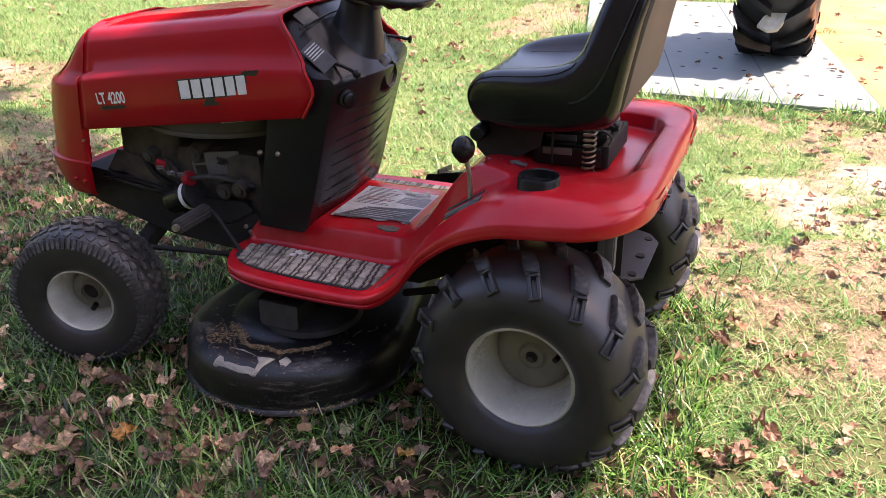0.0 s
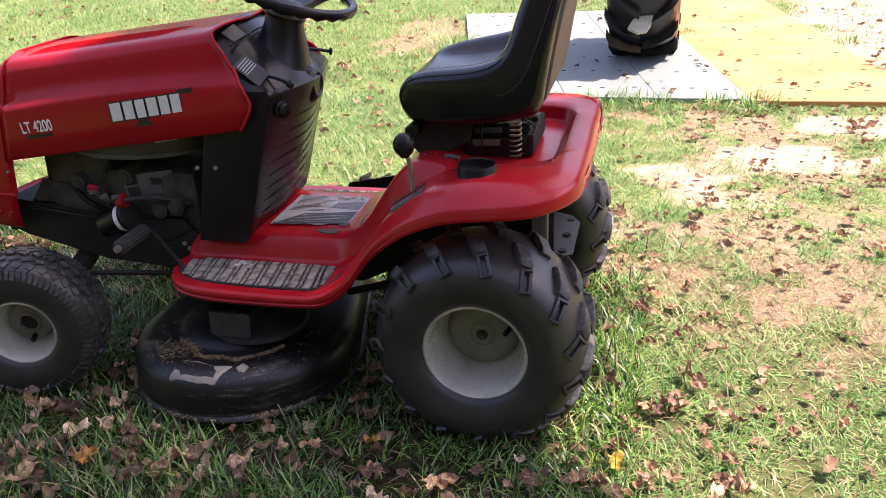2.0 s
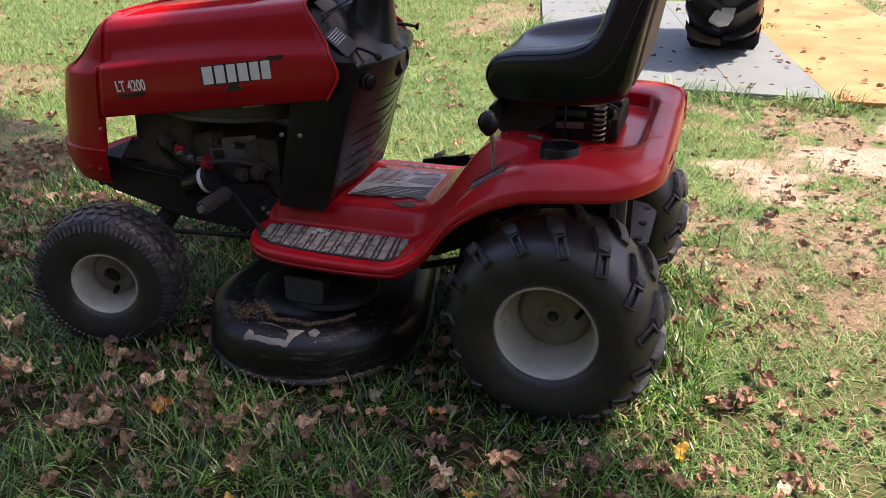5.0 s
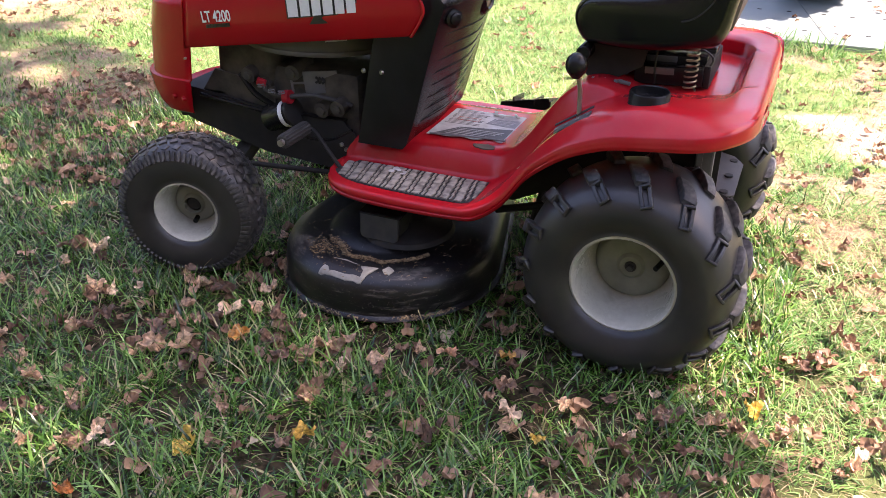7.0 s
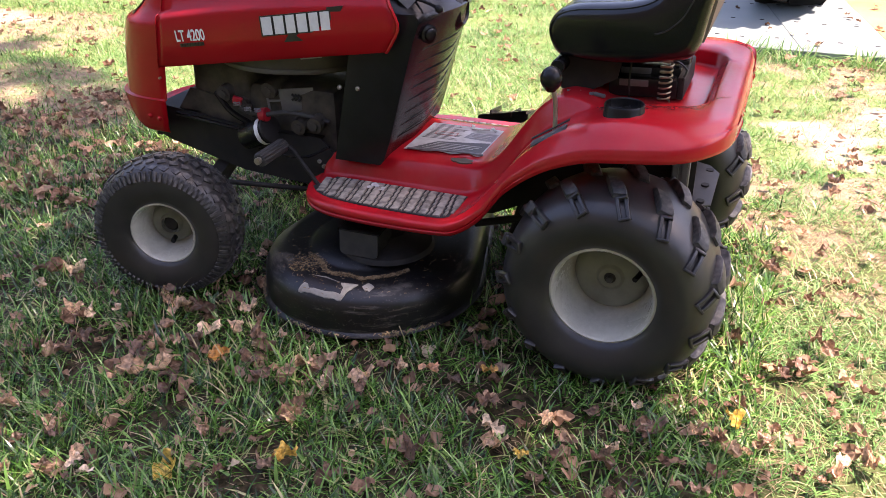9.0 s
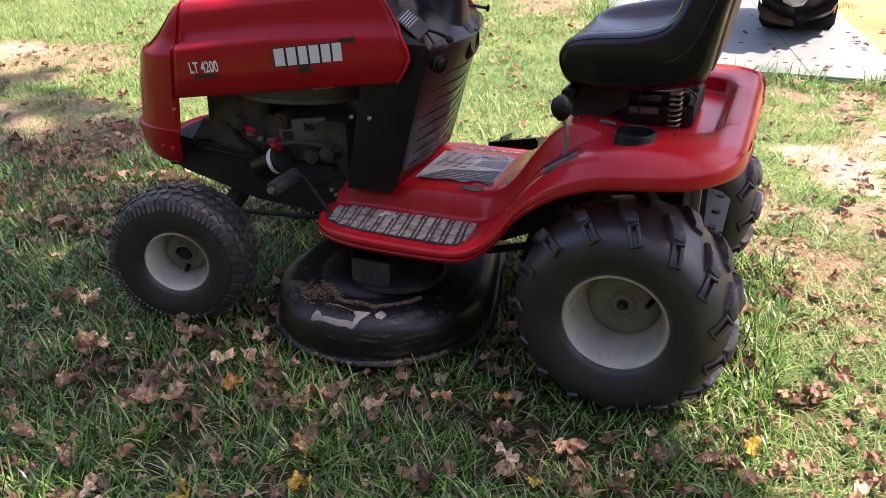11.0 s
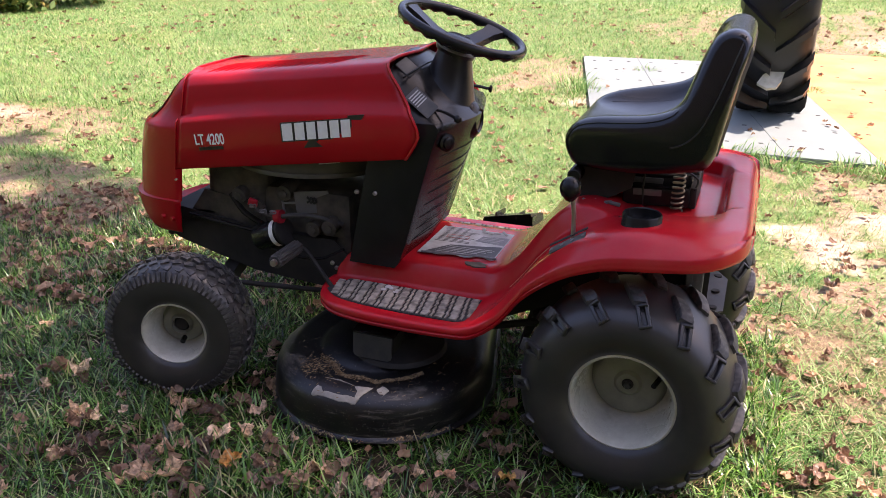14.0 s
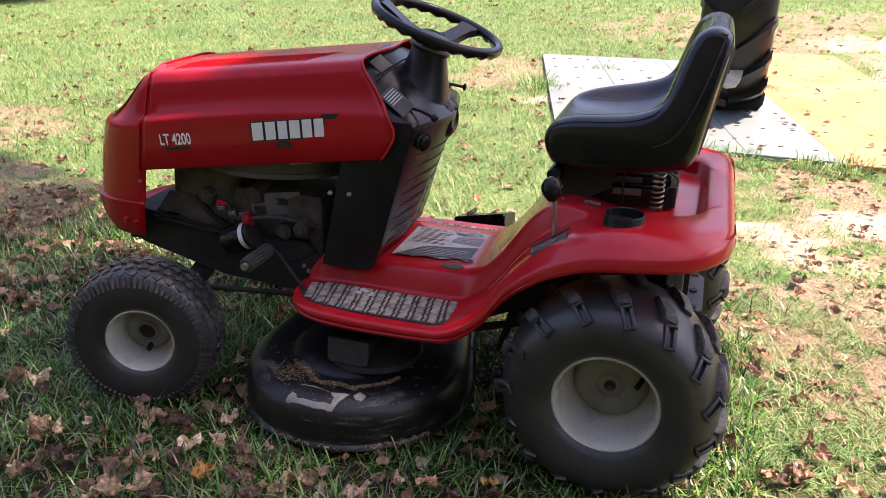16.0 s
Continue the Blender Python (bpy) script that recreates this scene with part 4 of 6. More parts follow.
def seat():
    bm = bmesh.new()
    ctrl = [Vector(p) for p in SEAT_PROFILE]
    n, fine = len(ctrl), 4
    P, drop = [], []
    for i in range(n):
        a, b, c, d = (ctrl[(i + q) % n] for q in (-1, 0, 1, 2))
        for k in range(fine):
            u = k / fine
            P.append(0.5 * (2 * b + (c - a) * u + (2 * a - 5 * b + 4 * c - d) * u * u + (3 * b - a - 3 * c + d) * u ** 3))
            drop.append(SEAT_DIP.get(i, 0.0) * (1 - u) + SEAT_DIP.get((i + 1) % n, 0.0) * u)
    M = [seat_core(p) for p in P]

    def wide(p):
        return 1 - 0.24 * float(step(0.84, 1.04, p.y)) - 0.27 * float(step(0.0, -0.245, p.x)) - 0.04 * float(step(0.74, 0.67, p.y))

    def at(i, y, f, dip=0.0):
        v = P[i].lerp(M[i], f)
        v = v + (M[i] - P[i]).normalized() * dip * drop[i]
        return (v.x, y * wide(P[i]), v.y)
    half = [(0.2400, 0.42, 0), (0.2385, 0.30, 0), (0.2345, 0.20, 0), (0.227, 0.115, 0), (0.216, 0.050, 0), (0.202, 0.013, 0.0), (0.187, 0.0, 0.0008), (0.170, 0.0, 0.006), (0.154, 0.0, 0.017),
            (0.138, 0.0, 0.030), (0.10, 0.0, 0.038), (0.05, 0.0, 0.041), (0.0, 0.0, 0.042)]
    loft(bm, [[at(i, y, f, dip) for i in range(len(P))] for y, f, dip in [(-q[0], q[1], q[2]) for q in half] + half[-2::-1]])
    ob = part("seat", bm, SEAT, mower, "black vinyl high-back seat", 80)

    def flank(p):
        """How wide the seat stands at a place of its side view."""
        i = min(range(len(P)), key=lambda q: (P[q] - p).length)
        f = (P[i] - p).length / max(1e-6, (P[i] - M[i]).length)
        return curve_at([(q[1], q[0]) for q in half[6::-1]], f)
    # plastic shell over the back
    bm = bmesh.new()
    rings = []
    for y in (-0.196, -0.19, -0.15, 0.0, 0.15, 0.19, 0.196):
        e = 0.006 if abs(y) > 0.192 else 0
        rings.append([(0.161 - e, y * 0.91, 0.988), (0.167 - e, y * 0.93, 0.97), (0.156 - e, y, 0.92), (0.144 - e, y * 1.02, 0.86), (0.132 - e, y * 1.04, 0.79), (0.124 - e, y * 1.04, 0.752),
                      (0.112, y * 1.03, 0.752), (0.120, y * 1.03, 0.79), (0.132, y * 1.01, 0.86), (0.144, y, 0.92), (0.155, y * 0.92, 0.97), (0.151, y * 0.90, 0.988)])
    loft(bm, rings)
    part("back_shell", bm, SHELL, ob, "dusty brown plastic seat back shell")
    for s in (1, -1):
        bm = bmesh.new()
        line = [Vector(p) for p in ((0.148, 1.004), (0.139, 0.972), (0.130, 0.942), (0.121, 0.913), (0.110, 0.880), (0.099, 0.850), (0.089, 0.826), (0.077, 0.805), (0.062, 0.789), (0.045, 0.777), (0.026, 0.771))]
        tube(bm, smooth_line([(p.x, -s * flank(p) * wide(p), p.y) for p in line], 3), 0.0017, 6)
        part("seam", bm, PADBASE, ob)
        bm = bmesh.new()
        tube(bm, [at(i, -s * 0.130, 0, 0.033) for i in range(19, 34)], 0.0017, 6)
        part("bolster_seam", bm, PADBASE, ob)
        bm = bmesh.new()
        bmesh.ops.create_uvsphere(bm, u_segments=12, v_segments=8, radius=0.006, matrix=Matrix.Translation(at(34, -s * 0.130, 0, 0.033)))
        part("tuft_button", bm, SEAT, ob)
        bm = bmesh.new()
        tube(bm, [at(i, -s * 0.2295, 0.132) for i in range(9, 35)], 0.0016, 6)
        part("piping", bm, SEAT, ob)
    bm = bmesh.new()
    tube(bm, smooth_line([at(34, y, 0, 0.030) for y in (0.13, 0.10, 0.05, 0.0, -0.05, -0.10, -0.13)]), 0.0014, 6)
    part("cushion_seam", bm, PADBASE, ob)


seat()


def coil(bm, x, y, z0, z1, R, turns, r):
    pts = [(x + R * math.cos(a), y + R * math.sin(a), z0 + (z1 - z0) * k / (turns * 14)) for k in range(turns * 14 + 1) for a in [2 * math.pi * k / 14]]
    tube(bm, pts, r, 6)


def seat_mount():
    for y in (-0.118, 0.118):
        bm = bmesh.new()
        coil(bm, 0.045, y, 0.592, 0.690, 0.0135, 8, 0.0022)
        part("seat_spring", bm, BRASS, mower, "bare coil spring under the seat")
    # pivot bracket under the front of the cushion
    bm = bmesh.new()
    for y in (-0.135, 0.135):
        loft(bm, [[(x, yy, z) for x, z in ((-0.205, 0.625), (-0.185, 0.605), (-0.120, 0.606), (-0.060, 0.640), (-0.050, 0.690), (-0.190, 0.690), (-0.207, 0.660))] for yy in (y - 0.004, y + 0.004)])
    box(bm, (0.12, 0.26, 0.010), pose(-0.13, 0, 0.684), 0.002)
    box(bm, (0.16, 0.20, 0.006), pose(-0.01, 0, 0.698, 0, -4, 0), 0.002)
    box(bm, (0.10, 0.24, 0.05), pose(-0.145, 0, 0.635), 0.004)
    mount = part("seat_bracket", bm, DARK, mower, "black steel seat bracket", 30)
    for x, y, z, w, d, h in ((-0.005, -0.098, 0.618, 0.155, 0.040, 0.044), (-0.01, -0.045, 0.634, 0.165, 0.050, 0.040), (0.0, 0.03, 0.634, 0.165, 0.060, 0.040)):
        bm = bmesh.new()
        box(bm, (w, d, h), pose(x, y, z, 0, -2, 0), 0.005)
        ra = part("slide_rail", bm, BLACK, mount)
        bm = bmesh.new()
        box(bm, (w * 0.42, 0.004, h * 0.34), pose(x - 0.020, y - d / 2 - 0.0006, z + h * 0.24, 0, -2, 0), 0.001)
        part("worn_edge", bm, GREY, ra, "scuffed grey edge")
    bm = bmesh.new()
    box(bm, (0.016, 0.20, 0.052), pose(0.078, -0.01, 0.622), 0.004)
    part("rear_stop", bm, DARK, mount)
    bm = bmesh.new()
    lathe(bm, [(0, -0.03), (0.014, -0.03), (0.017, -0.026), (0.017, 0.03), (0, 0.03)], 16, pose(-0.188, -0.155, 0.668))
    part("pivot_cap", bm, BLACK, mount)
    for pts, r in (([(-0.03, -0.135, 0.60), (-0.034, -0.130, 0.64), (-0.03, -0.122, 0.69), (-0.01, -0.11, 0.70)], 0.0026), ([(0.03, -0.12, 0.690), (0.065, -0.10, 0.680), (0.085, -0.09, 0.660), (0.08, -0.11, 0.642)], 0.0022),
                   ([(-0.02, -0.10, 0.688), (0.02, -0.09, 0.694), (0.06, -0.085, 0.692), (0.085, -0.07, 0.680)], 0.002)):
        bm = bmesh.new()
        tube(bm, smooth_line(pts), r, 6)
        part("wire", bm, BLACK, mount)
    for k, (x, y, a) in enumerate(((-0.155, -0.165, 20), (-0.13, -0.17, -30), (-0.105, -0.165, 60), (-0.09, -0.172, 5))):
        bm = bmesh.new()
        box(bm, (0.026, 0.010, 0.006), pose(x, y, 0.607 + 0.0006 * k, 14, 10, a), 0.002)
        part("mud_clod", bm, GREY, mount)


seat_mount()


def gear_lever():
    bm = bmesh.new()
    tube(bm, smooth_line([(-0.158, -0.300, 0.540), (-0.158, -0.300, 0.60), (-0.160, -0.304, 0.635), (-0.166, -0.312, 0.665)]), 0.0052, 10)
    lev = part("gear_lever", bm, STEEL, mower, "steel gear lever with a black ball knob")
    bm = bmesh.new()
    lathe(bm, [(0, 0.026), (0.010, 0.0245), (0.019, 0.017), (0.0238, 0.006), (0.0238, -0.005), (0.020, -0.015), (0.013, -0.023), (0.009, -0.028), (0, -0.028)], 26, pose(-0.167, -0.314, 0.680, 90, 0, 0))
    part("knob", bm, BLACK, lev, "round black ball knob")
    bm = bmesh.new()
    ang = math.degrees(math.atan2(0.11, 0.10))
    m = pose(-0.163, -0.320, 0.5580, 10, -33, 0)
    box(bm, (0.092, 0.028, 0.003), m @ pose(0, -0.010, 0.002), 0.001)
    part("gear_scale", bm, LABELDARK, lev, "faded dark gear scale")
    for k in range(4):
        b = bmesh.new()
        box(b, (0.008, 0.008, 0.0008), m @ pose(-0.04 + 0.027 * k, -0.012, 0.0050))
        part("print_mark", b, GREY, lev)
    b = bmesh.new()
    box(b, (0.10, 0.010, 0.002), m @ pose(0, 0.018, 0.0032), 0.0008)
    part("slot", b, PADBASE, lev)


gear_lever()


def cup_holder():
    bm = bmesh.new()
    lathe(bm, [(0.047, 0.608), (0.0435, 0.612), (0.0425, 0.637), (0.0405, 0.640), (0.0375, 0.638), (0.035, 0.56), (0.0, 0.56)], 36, pose(-0.010, -0.304, 0, 90, 0, 0) @ Matrix.Diagonal((1, 1, -1, 1)))
    lathe(bm, [(0.0368, 0.6245), (0.0, 0.6245)], 36, pose(-0.010, -0.304, 0, 90, 0, 0) @ Matrix.Diagonal((1, 1, -1, 1)))
    part("cup_holder", bm, BLACK, mower, "black plastic cup holder")


cup_holder()


# -- wheels --
def rear_wheel():
    """The near rear wheel, axle along local y, outer side at minus y."""
    bm = bmesh.new()
    lathe(bm, [(0.119, -0.090), (0.1185, -0.097), (0.114, -0.099), (0.110, -0.094), (0.107, -0.075), (0.103, -0.040), (0.099, -0.006), (0.094, 0.010), (0.086, 0.016), (0.060, 0.016)], 64)
    lathe(bm, [(0.119, -0.090), (0.112, -0.06), (0.108, 0.06), (0.119, 0.095)], 48)
    rim = part("rear_wheel", bm, RIM, mower, "cream-painted steel rim with a chunky knobby tyre", 45)
    bm = bmesh.new()
    lathe(bm, [(0.087, 0.016), (0.083, 0.008), (0.080, -0.001), (0.072, -0.006), (0.045, -0.007), (0.032, -0.004), (0.025, -0.010), (0.0, -0.010)], 48)
    part("hub_disc", bm, HUB, rim, "dusty grey-brown hub disc")
    bm = bmesh.new()
    lathe(bm, [(0.0, -0.0125), (0.0125, -0.0125), (0.0135, -0.010), (0.0135, -0.005)], 22)
    cap = part("axle_cap", bm, DARK, rim)
    bm = bmesh.new()
    lathe(bm, [(0.0, -0.021), (0.007, -0.021), (0.0085, -0.0185), (0.0085, -0.010)], 6)
    part("axle_bolt", bm, GREYPLATE, cap)
    bm = bmesh.new()
    rod(bm, (0.076, 0.008, 0.033), (0.060, -0.045, 0.026), 0.0062, 12)
    part("valve_stem", bm, BLACK, rim)
    bm = bmesh.new()
    prof = [(0.114, -0.088), (0.121, -0.102), (0.134, -0.112), (0.155, -0.121), (0.178, -0.1255), (0.198, -0.121), (0.215, -0.110), (0.228, -0.092), (0.236, -0.066), (0.241, -0.03), (0.242, 0.0)]
    prof += [(r, -h) for r, h in prof[-2::-1]]
    lathe(bm, prof, 72)
    part("tyre", bm, RUBBER, rim, "dusty black knobby tyre", 60)

    def lug_mesh():
        b = bmesh.new()
        path = [(-0.010, 0.238, 0.2485, 0.0125, -0.008), (-0.020, 0.238, 0.2545, 0.0140, -0.003), (-0.044, 0.235, 0.2555, 0.0165, 0.008), (-0.063, 0.229, 0.2540, 0.0178, 0.017), (-0.075, 0.224, 0.2495, 0.0172, 0.023), (-0.081, 0.221, 0.2425, 0.0162, 0.025)]
        loft(b, [[Vector((s + off, y, r)) for s, r in ((-w, r0), (w, r0), (w * 0.92, r1 - 0.003), (w * 0.78, r1), (-w * 0.78, r1), (-w * 0.92, r1 - 0.003))] for y, r0, r1, w, off in path])
        return b
    first = part("tread_lug", lug_mesh(), LUG, rim, "worn tread lug", 30)
    side = bmesh.new()
    line = [(-0.0855, 0.2320, 0.0300, 0.35), (-0.0945, 0.2262, 0.0330, 0.45), (-0.1030, 0.2195, 0.0365, 0.55), (-0.1100, 0.2115, 0.0400, 0.66), (-0.1155, 0.2030, 0.0435, 0.78)]
    for s in (-1, 1):
        loft(side, [[Vector((x + 0.0092 * s + d, y - dy * c, r + dy * (1 - c))) for d, dy in ((-0.0048, -0.006), (0.0048, -0.006), (0.0042, 0.0065), (0.0030, 0.0085), (-0.0030, 0.0085), (-0.0042, 0.0065))] for y, r, x, c in line])
    box(side, (0.0265, 0.013, 0.007), pose(0.0437, -0.1190, 0.2035, -26, -20, 0), 0.0025, 2)
    box(side, (0.0265, 0.013, 0.007), pose(0.0300, -0.0870, 0.2350, -58, -20, 0), 0.0025, 2)
    sl = part("sidewall_lug", side, RUBBER, rim, "grooved sidewall lug", 30)
    n = 15
    for k in range(n):
        for flip in (0, 1):
            a = 360 / n * (k + 0.5 * flip) - 2
            m = pose(0, 0, 0, 0, a, 0) @ (pose(0, 0, 0, 0, 0, 180) if flip else Matrix())
            if k == 0 and not flip:
                first.matrix_basis, sl.matrix_basis = m, m
            else:
                twin(first, m, rim)
                twin(sl, m, rim)
    return placed(rim, pose(0.0, -0.338, 0.243))


rw = rear_wheel()
twin(rw, pose(0.0, 0.338, 0.243, 0, 25, 180), mower)


def front_wheel():
    bm = bmesh.new()
    lathe(bm, [(0.089, -0.056), (0.0885, -0.062), (0.085, -0.0635), (0.0805, -0.058), (0.0765, -0.030), (0.0715, 0.002), (0.066, 0.018), (0.059, 0.022), (0.040, 0.022)], 56)
    lathe(bm, [(0.089, -0.056), (0.084, 0.0), (0.089, 0.060)], 40)
    rim = part("front_wheel", bm, RIM, mower, "cream-painted front rim with a turf tyre", 45)
    bm = bmesh.new()
    lathe(bm, [(0.060, 0.021), (0.0575, 0.012), (0.054, 0.004), (0.048, 0.001), (0.031, 0.001), (0.027, -0.003), (0.0255, -0.012), (0.0235, -0.013), (0.0225, 0.004), (0.0, 0.004)], 48)
    part("hub_disc", bm, HUB, rim, "dusty grey-brown hub disc")
    bm = bmesh.new()
    lathe(bm, [(0.0, -0.004), (0.017, -0.004), (0.021, 0.0), (0.0225, 0.006)], 20)
    part("axle_end", bm, DARK, rim)
    bm = bmesh.new()
    rod(bm, (0.003, 0.004, -0.042), (0.003, -0.018, -0.046), 0.0070, 12)
    part("valve_stem", bm, BLACK, rim)
    bm = bmesh.new()
    prof = [(0.086, -0.056), (0.091, -0.066), (0.104, -0.074), (0.125, -0.079), (0.146, -0.080), (0.163, -0.077), (0.176, -0.070), (0.186, -0.056), (0.191, -0.03), (0.192, 0)]
    prof += [(r, -h) for r, h in prof[-2::-1]]
    lathe(bm, prof, 64)
    ty = part("tyre", bm, RUBBER, rim, "black turf tyre with fine zigzag tread", 60)
    bm = bmesh.new()
    n = 38
    for k in range(n):
        for row in range(-2, 3):
            a = 360 / n * (k + 0.5 * (row % 2))
            y = row * 0.0255
            r = 0.1935 - 0.0042 * abs(row) ** 1.4
            m = pose(0, 0, 0, 0, a, 0) @ pose(0, y, r, -9 * row, 0, 24 if row % 2 else -24)
            box(bm, (0.0215, 0.0160, 0.012), m)
        for s in (-1, 1):
            for h in (0, 0.5):
                m = pose(0, 0, 0, 0, 360 / n * (k + h), 0) @ pose(0, s * 0.0735, 0.170, s * -60, 0, 0)
                box(bm, (0.0070, 0.026, 0.007), m)
    tagged(part("tread", bm, LUG, rim, "raised turf tread blocks", 0), kind="stuff")
    return placed(rim, pose(-1.191, -0.394, 0.197, 0, 0, 17) @ pose(0, 0, 0, 0, 0, 0))


fw = front_wheel()
twin(fw, pose(-1.191, 0.394, 0.197, 0, 0, 197), mower)


# -- mower deck --
def hull_ring(r, z, count=64):
    """Outline round two blade circles."""
    cs = [(Vector((-0.675, -0.205)), 0.0), (Vector((-0.70, 0.17)), -0.07)]
    pts = []
    for k in range(count):
        a = 2 * math.pi * k / count
        d = Vector((math.cos(a), math.sin(a)))
        c, less = max(cs, key=lambda q: q[0].dot(d) + q[1])
        pts.append((c.x + max(0.01, r + less) * d.x, c.y + max(0.01, r + less) * d.y, z))
    return pts


def cutting_deck():
    bm = bmesh.new()
    prof = ((0.294, 0.030), (0.303, 0.027), (0.308, 0.030), (0.307, 0.034), (0.298, 0.040), (0.296, 0.085), (0.292, 0.108), (0.283, 0.126), (0.266, 0.138), (0.240, 0.144),
            (0.18, 0.1465), (0.165, 0.150), (0.155, 0.160), (0.06, 0.163))
    loft(bm, [hull_ring(r, z) for r, z in prof])
    rise = sorted((r, z) for r, z in prof[4:])

    def deck_z(x, y):
        return curve_at(rise, math.hypot(x + 0.675, y + 0.205))
    deck = part("cutting_deck", bm, DECK, mower, "scuffed black steel cutting deck with dry clippings", 50)
    bm = bmesh.new()
    lathe(bm, [(0.125, 0.160), (0.118, 0.172), (0.07, 0.180), (0.05, 0.20), (0.0, 0.20)], 32, pose(-0.615, -0.232, 0, 90, 0, 0) @ Matrix.Diagonal((1, 1, -1, 1)))
    part("spindle_housing", bm, DARK, deck)
    bm = bmesh.new()
    box(bm, (0.118, 0.095, 0.005), pose(-0.645, -0.293, 0.2435, 5, 0, 0), 0.002)
    cov = part("belt_cover", bm, BLACK, deck, "black bent steel belt cover", 30)
    bm = bmesh.new()
    w, top, low, c = 0.054, 0.238, 0.174, 0.012
    out = [(-w, top), (w, top), (w, low + c), (w - c * 0.3, low + c * 0.3), (w - c, low), (-w + c, low), (-w + c * 0.3, low + c * 0.3), (-w, low + c)]
    loft(bm, [[(-0.645 + px, y - 0.10 * (top - pz), pz) for px, pz in out] for y in (-0.340, -0.335)])
    part("cover_plate", bm, GREYPLATE, cov, "dark grey bent front flap")
    for dx in (-0.052, 0.052):
        bm = bmesh.new()
        box(bm, (0.004, 0.07, 0.05), pose(-0.645 + dx, -0.295, 0.214), 0)
        part("cover_side", bm, DARK, cov)
    bm = bmesh.new()
    rod(bm, (-0.640, -0.290, 0.150), (-0.640, -0.290, 0.205), 0.030, 20)
    part("spindle_pulley", bm, DARK, cov)
    # peeled sticker left on the top
    z = 0.1462

    def torn(name, pts, mat, h, jag, seed, label=""):
        """A thin torn sheet that lies on the deck, from its plan corners."""
        r, b, rim = random.Random(seed), bmesh.new(), []
        for (ax, ay), (bx, by) in zip(pts, pts[1:] + pts[:1]):
            k = max(2, int(math.hypot(bx - ax, by - ay) / 0.010))
            for q in range(k):
                rim.append(b.verts.new((ax + (bx - ax) * q / k + r.uniform(-jag, jag), ay + (by - ay) * q / k + r.uniform(-jag, jag), 0)))
        b.faces.new(rim)
        bmesh.ops.triangulate(b, faces=b.faces)
        bmesh.ops.subdivide_edges(b, edges=b.edges, cuts=2, use_grid_fill=True)
        for v in b.verts:
            v.co.z = deck_z(v.co.x, v.co.y) + h
        out = bmesh.ops.extrude_face_region(b, geom=list(b.faces))
        for v in out["geom"]:
            if isinstance(v, bmesh.types.BMVert):
                v.co.z -= h + 0.002
        return part(name, b, mat, deck, label)
    torn("sticker_ground", [(-0.748, -0.470), (-0.735, -0.428), (-0.66, -0.432), (-0.604, -0.430), (-0.625, -0.481), (-0.67, -0.483)], BLACKDECAL, 0.0008, 0.0012, 1, "black sticker patch")
    torn("sticker_remnant", [(-0.751, -0.481), (-0.742, -0.460), (-0.730, -0.463), (-0.720, -0.474), (-0.673, -0.475), (-0.632, -0.473), (-0.634, -0.455), (-0.650, -0.440), (-0.604, -0.432), (-0.626, -0.486), (-0.669, -0.488)], PEELED, 0.0016, 0.0013, 2, "pale peeled sticker remains")
    torn("sticker_remnant", [(-0.733, -0.428), (-0.695, -0.426), (-0.652, -0.438), (-0.695, -0.430)], PEELED, 0.0016, 0.0006, 3)
    torn("sticker_spot", [(-0.591, -0.433), (-0.583, -0.415), (-0.563, -0.425), (-0.567, -0.443), (-0.582, -0.445)], PEELED, 0.0010, 0.0012, 4)
    # clippings caught round the housing
    rnd = random.Random(11)
    bm = bmesh.new()
    for k in range(3000):
        a = rnd.uniform(-2.6, -0.45)
        r = 0.145 + abs(rnd.gauss(0, 0.005)) + (0.006 * math.sin(9 * a) if a < -1.2 else 0)
        if rnd.random() < 0.13:
            a = rnd.gauss(-2.35, 0.16)
            r = rnd.uniform(0.13, 0.225)
        if rnd.random() < 0.06:
            a, r = rnd.uniform(-3.6, 0.3), rnd.uniform(0.14, 0.250)
        p = pose(-0.648 + r * math.cos(a), -0.262 + r * math.sin(a), 0.1475 + rnd.uniform(0, 0.006), rnd.uniform(-25, 25), rnd.uniform(-25, 25), rnd.uniform(0, 180))
        w, l = 0.0004, rnd.uniform(0.001, 0.0048)
        bm.faces.new([bm.verts.new(p @ Vector(q)) for q in ((-l, -w, 0), (l, -w, 0), (l, w, 0.001), (-l, w, 0.001))])
    tagged(part("dry_clipping", bm, DRYGRASS, deck, "dry grass clippings", 0), kind="stuff")
    # dirt and cut grass lodged along the lip
    bm = bmesh.new()
    for k in range(900):
        a = rnd.uniform(-3.3, -0.5)
        if math.sin(a * 7 + 1.3) + 0.6 * math.sin(a * 17) < rnd.uniform(-0.6, 1.0):
            continue
        r = rnd.uniform(0.299, 0.307)
        p = pose(-0.675 + r * math.cos(a), -0.205 + r * math.sin(a), 0.0345 + abs(rnd.gauss(0, 0.003)), rnd.uniform(-40, 40), rnd.uniform(-40, 40), rnd.uniform(0, 180))
        w, l = rnd.uniform(0.0006, 0.0022), rnd.uniform(0.002, 0.007)
        bm.faces.new([bm.verts.new(p @ Vector(q)) for q in ((-l, -w, 0), (l, -w, 0), (l, w, 0.001), (-l, w, 0.001))])
    tagged(part("lip_dirt", bm, DRYGRASS, deck, "dry dirt along the lip", 0), kind="stuff")
    # discharge chute on the far side
    bm = bmesh.new()
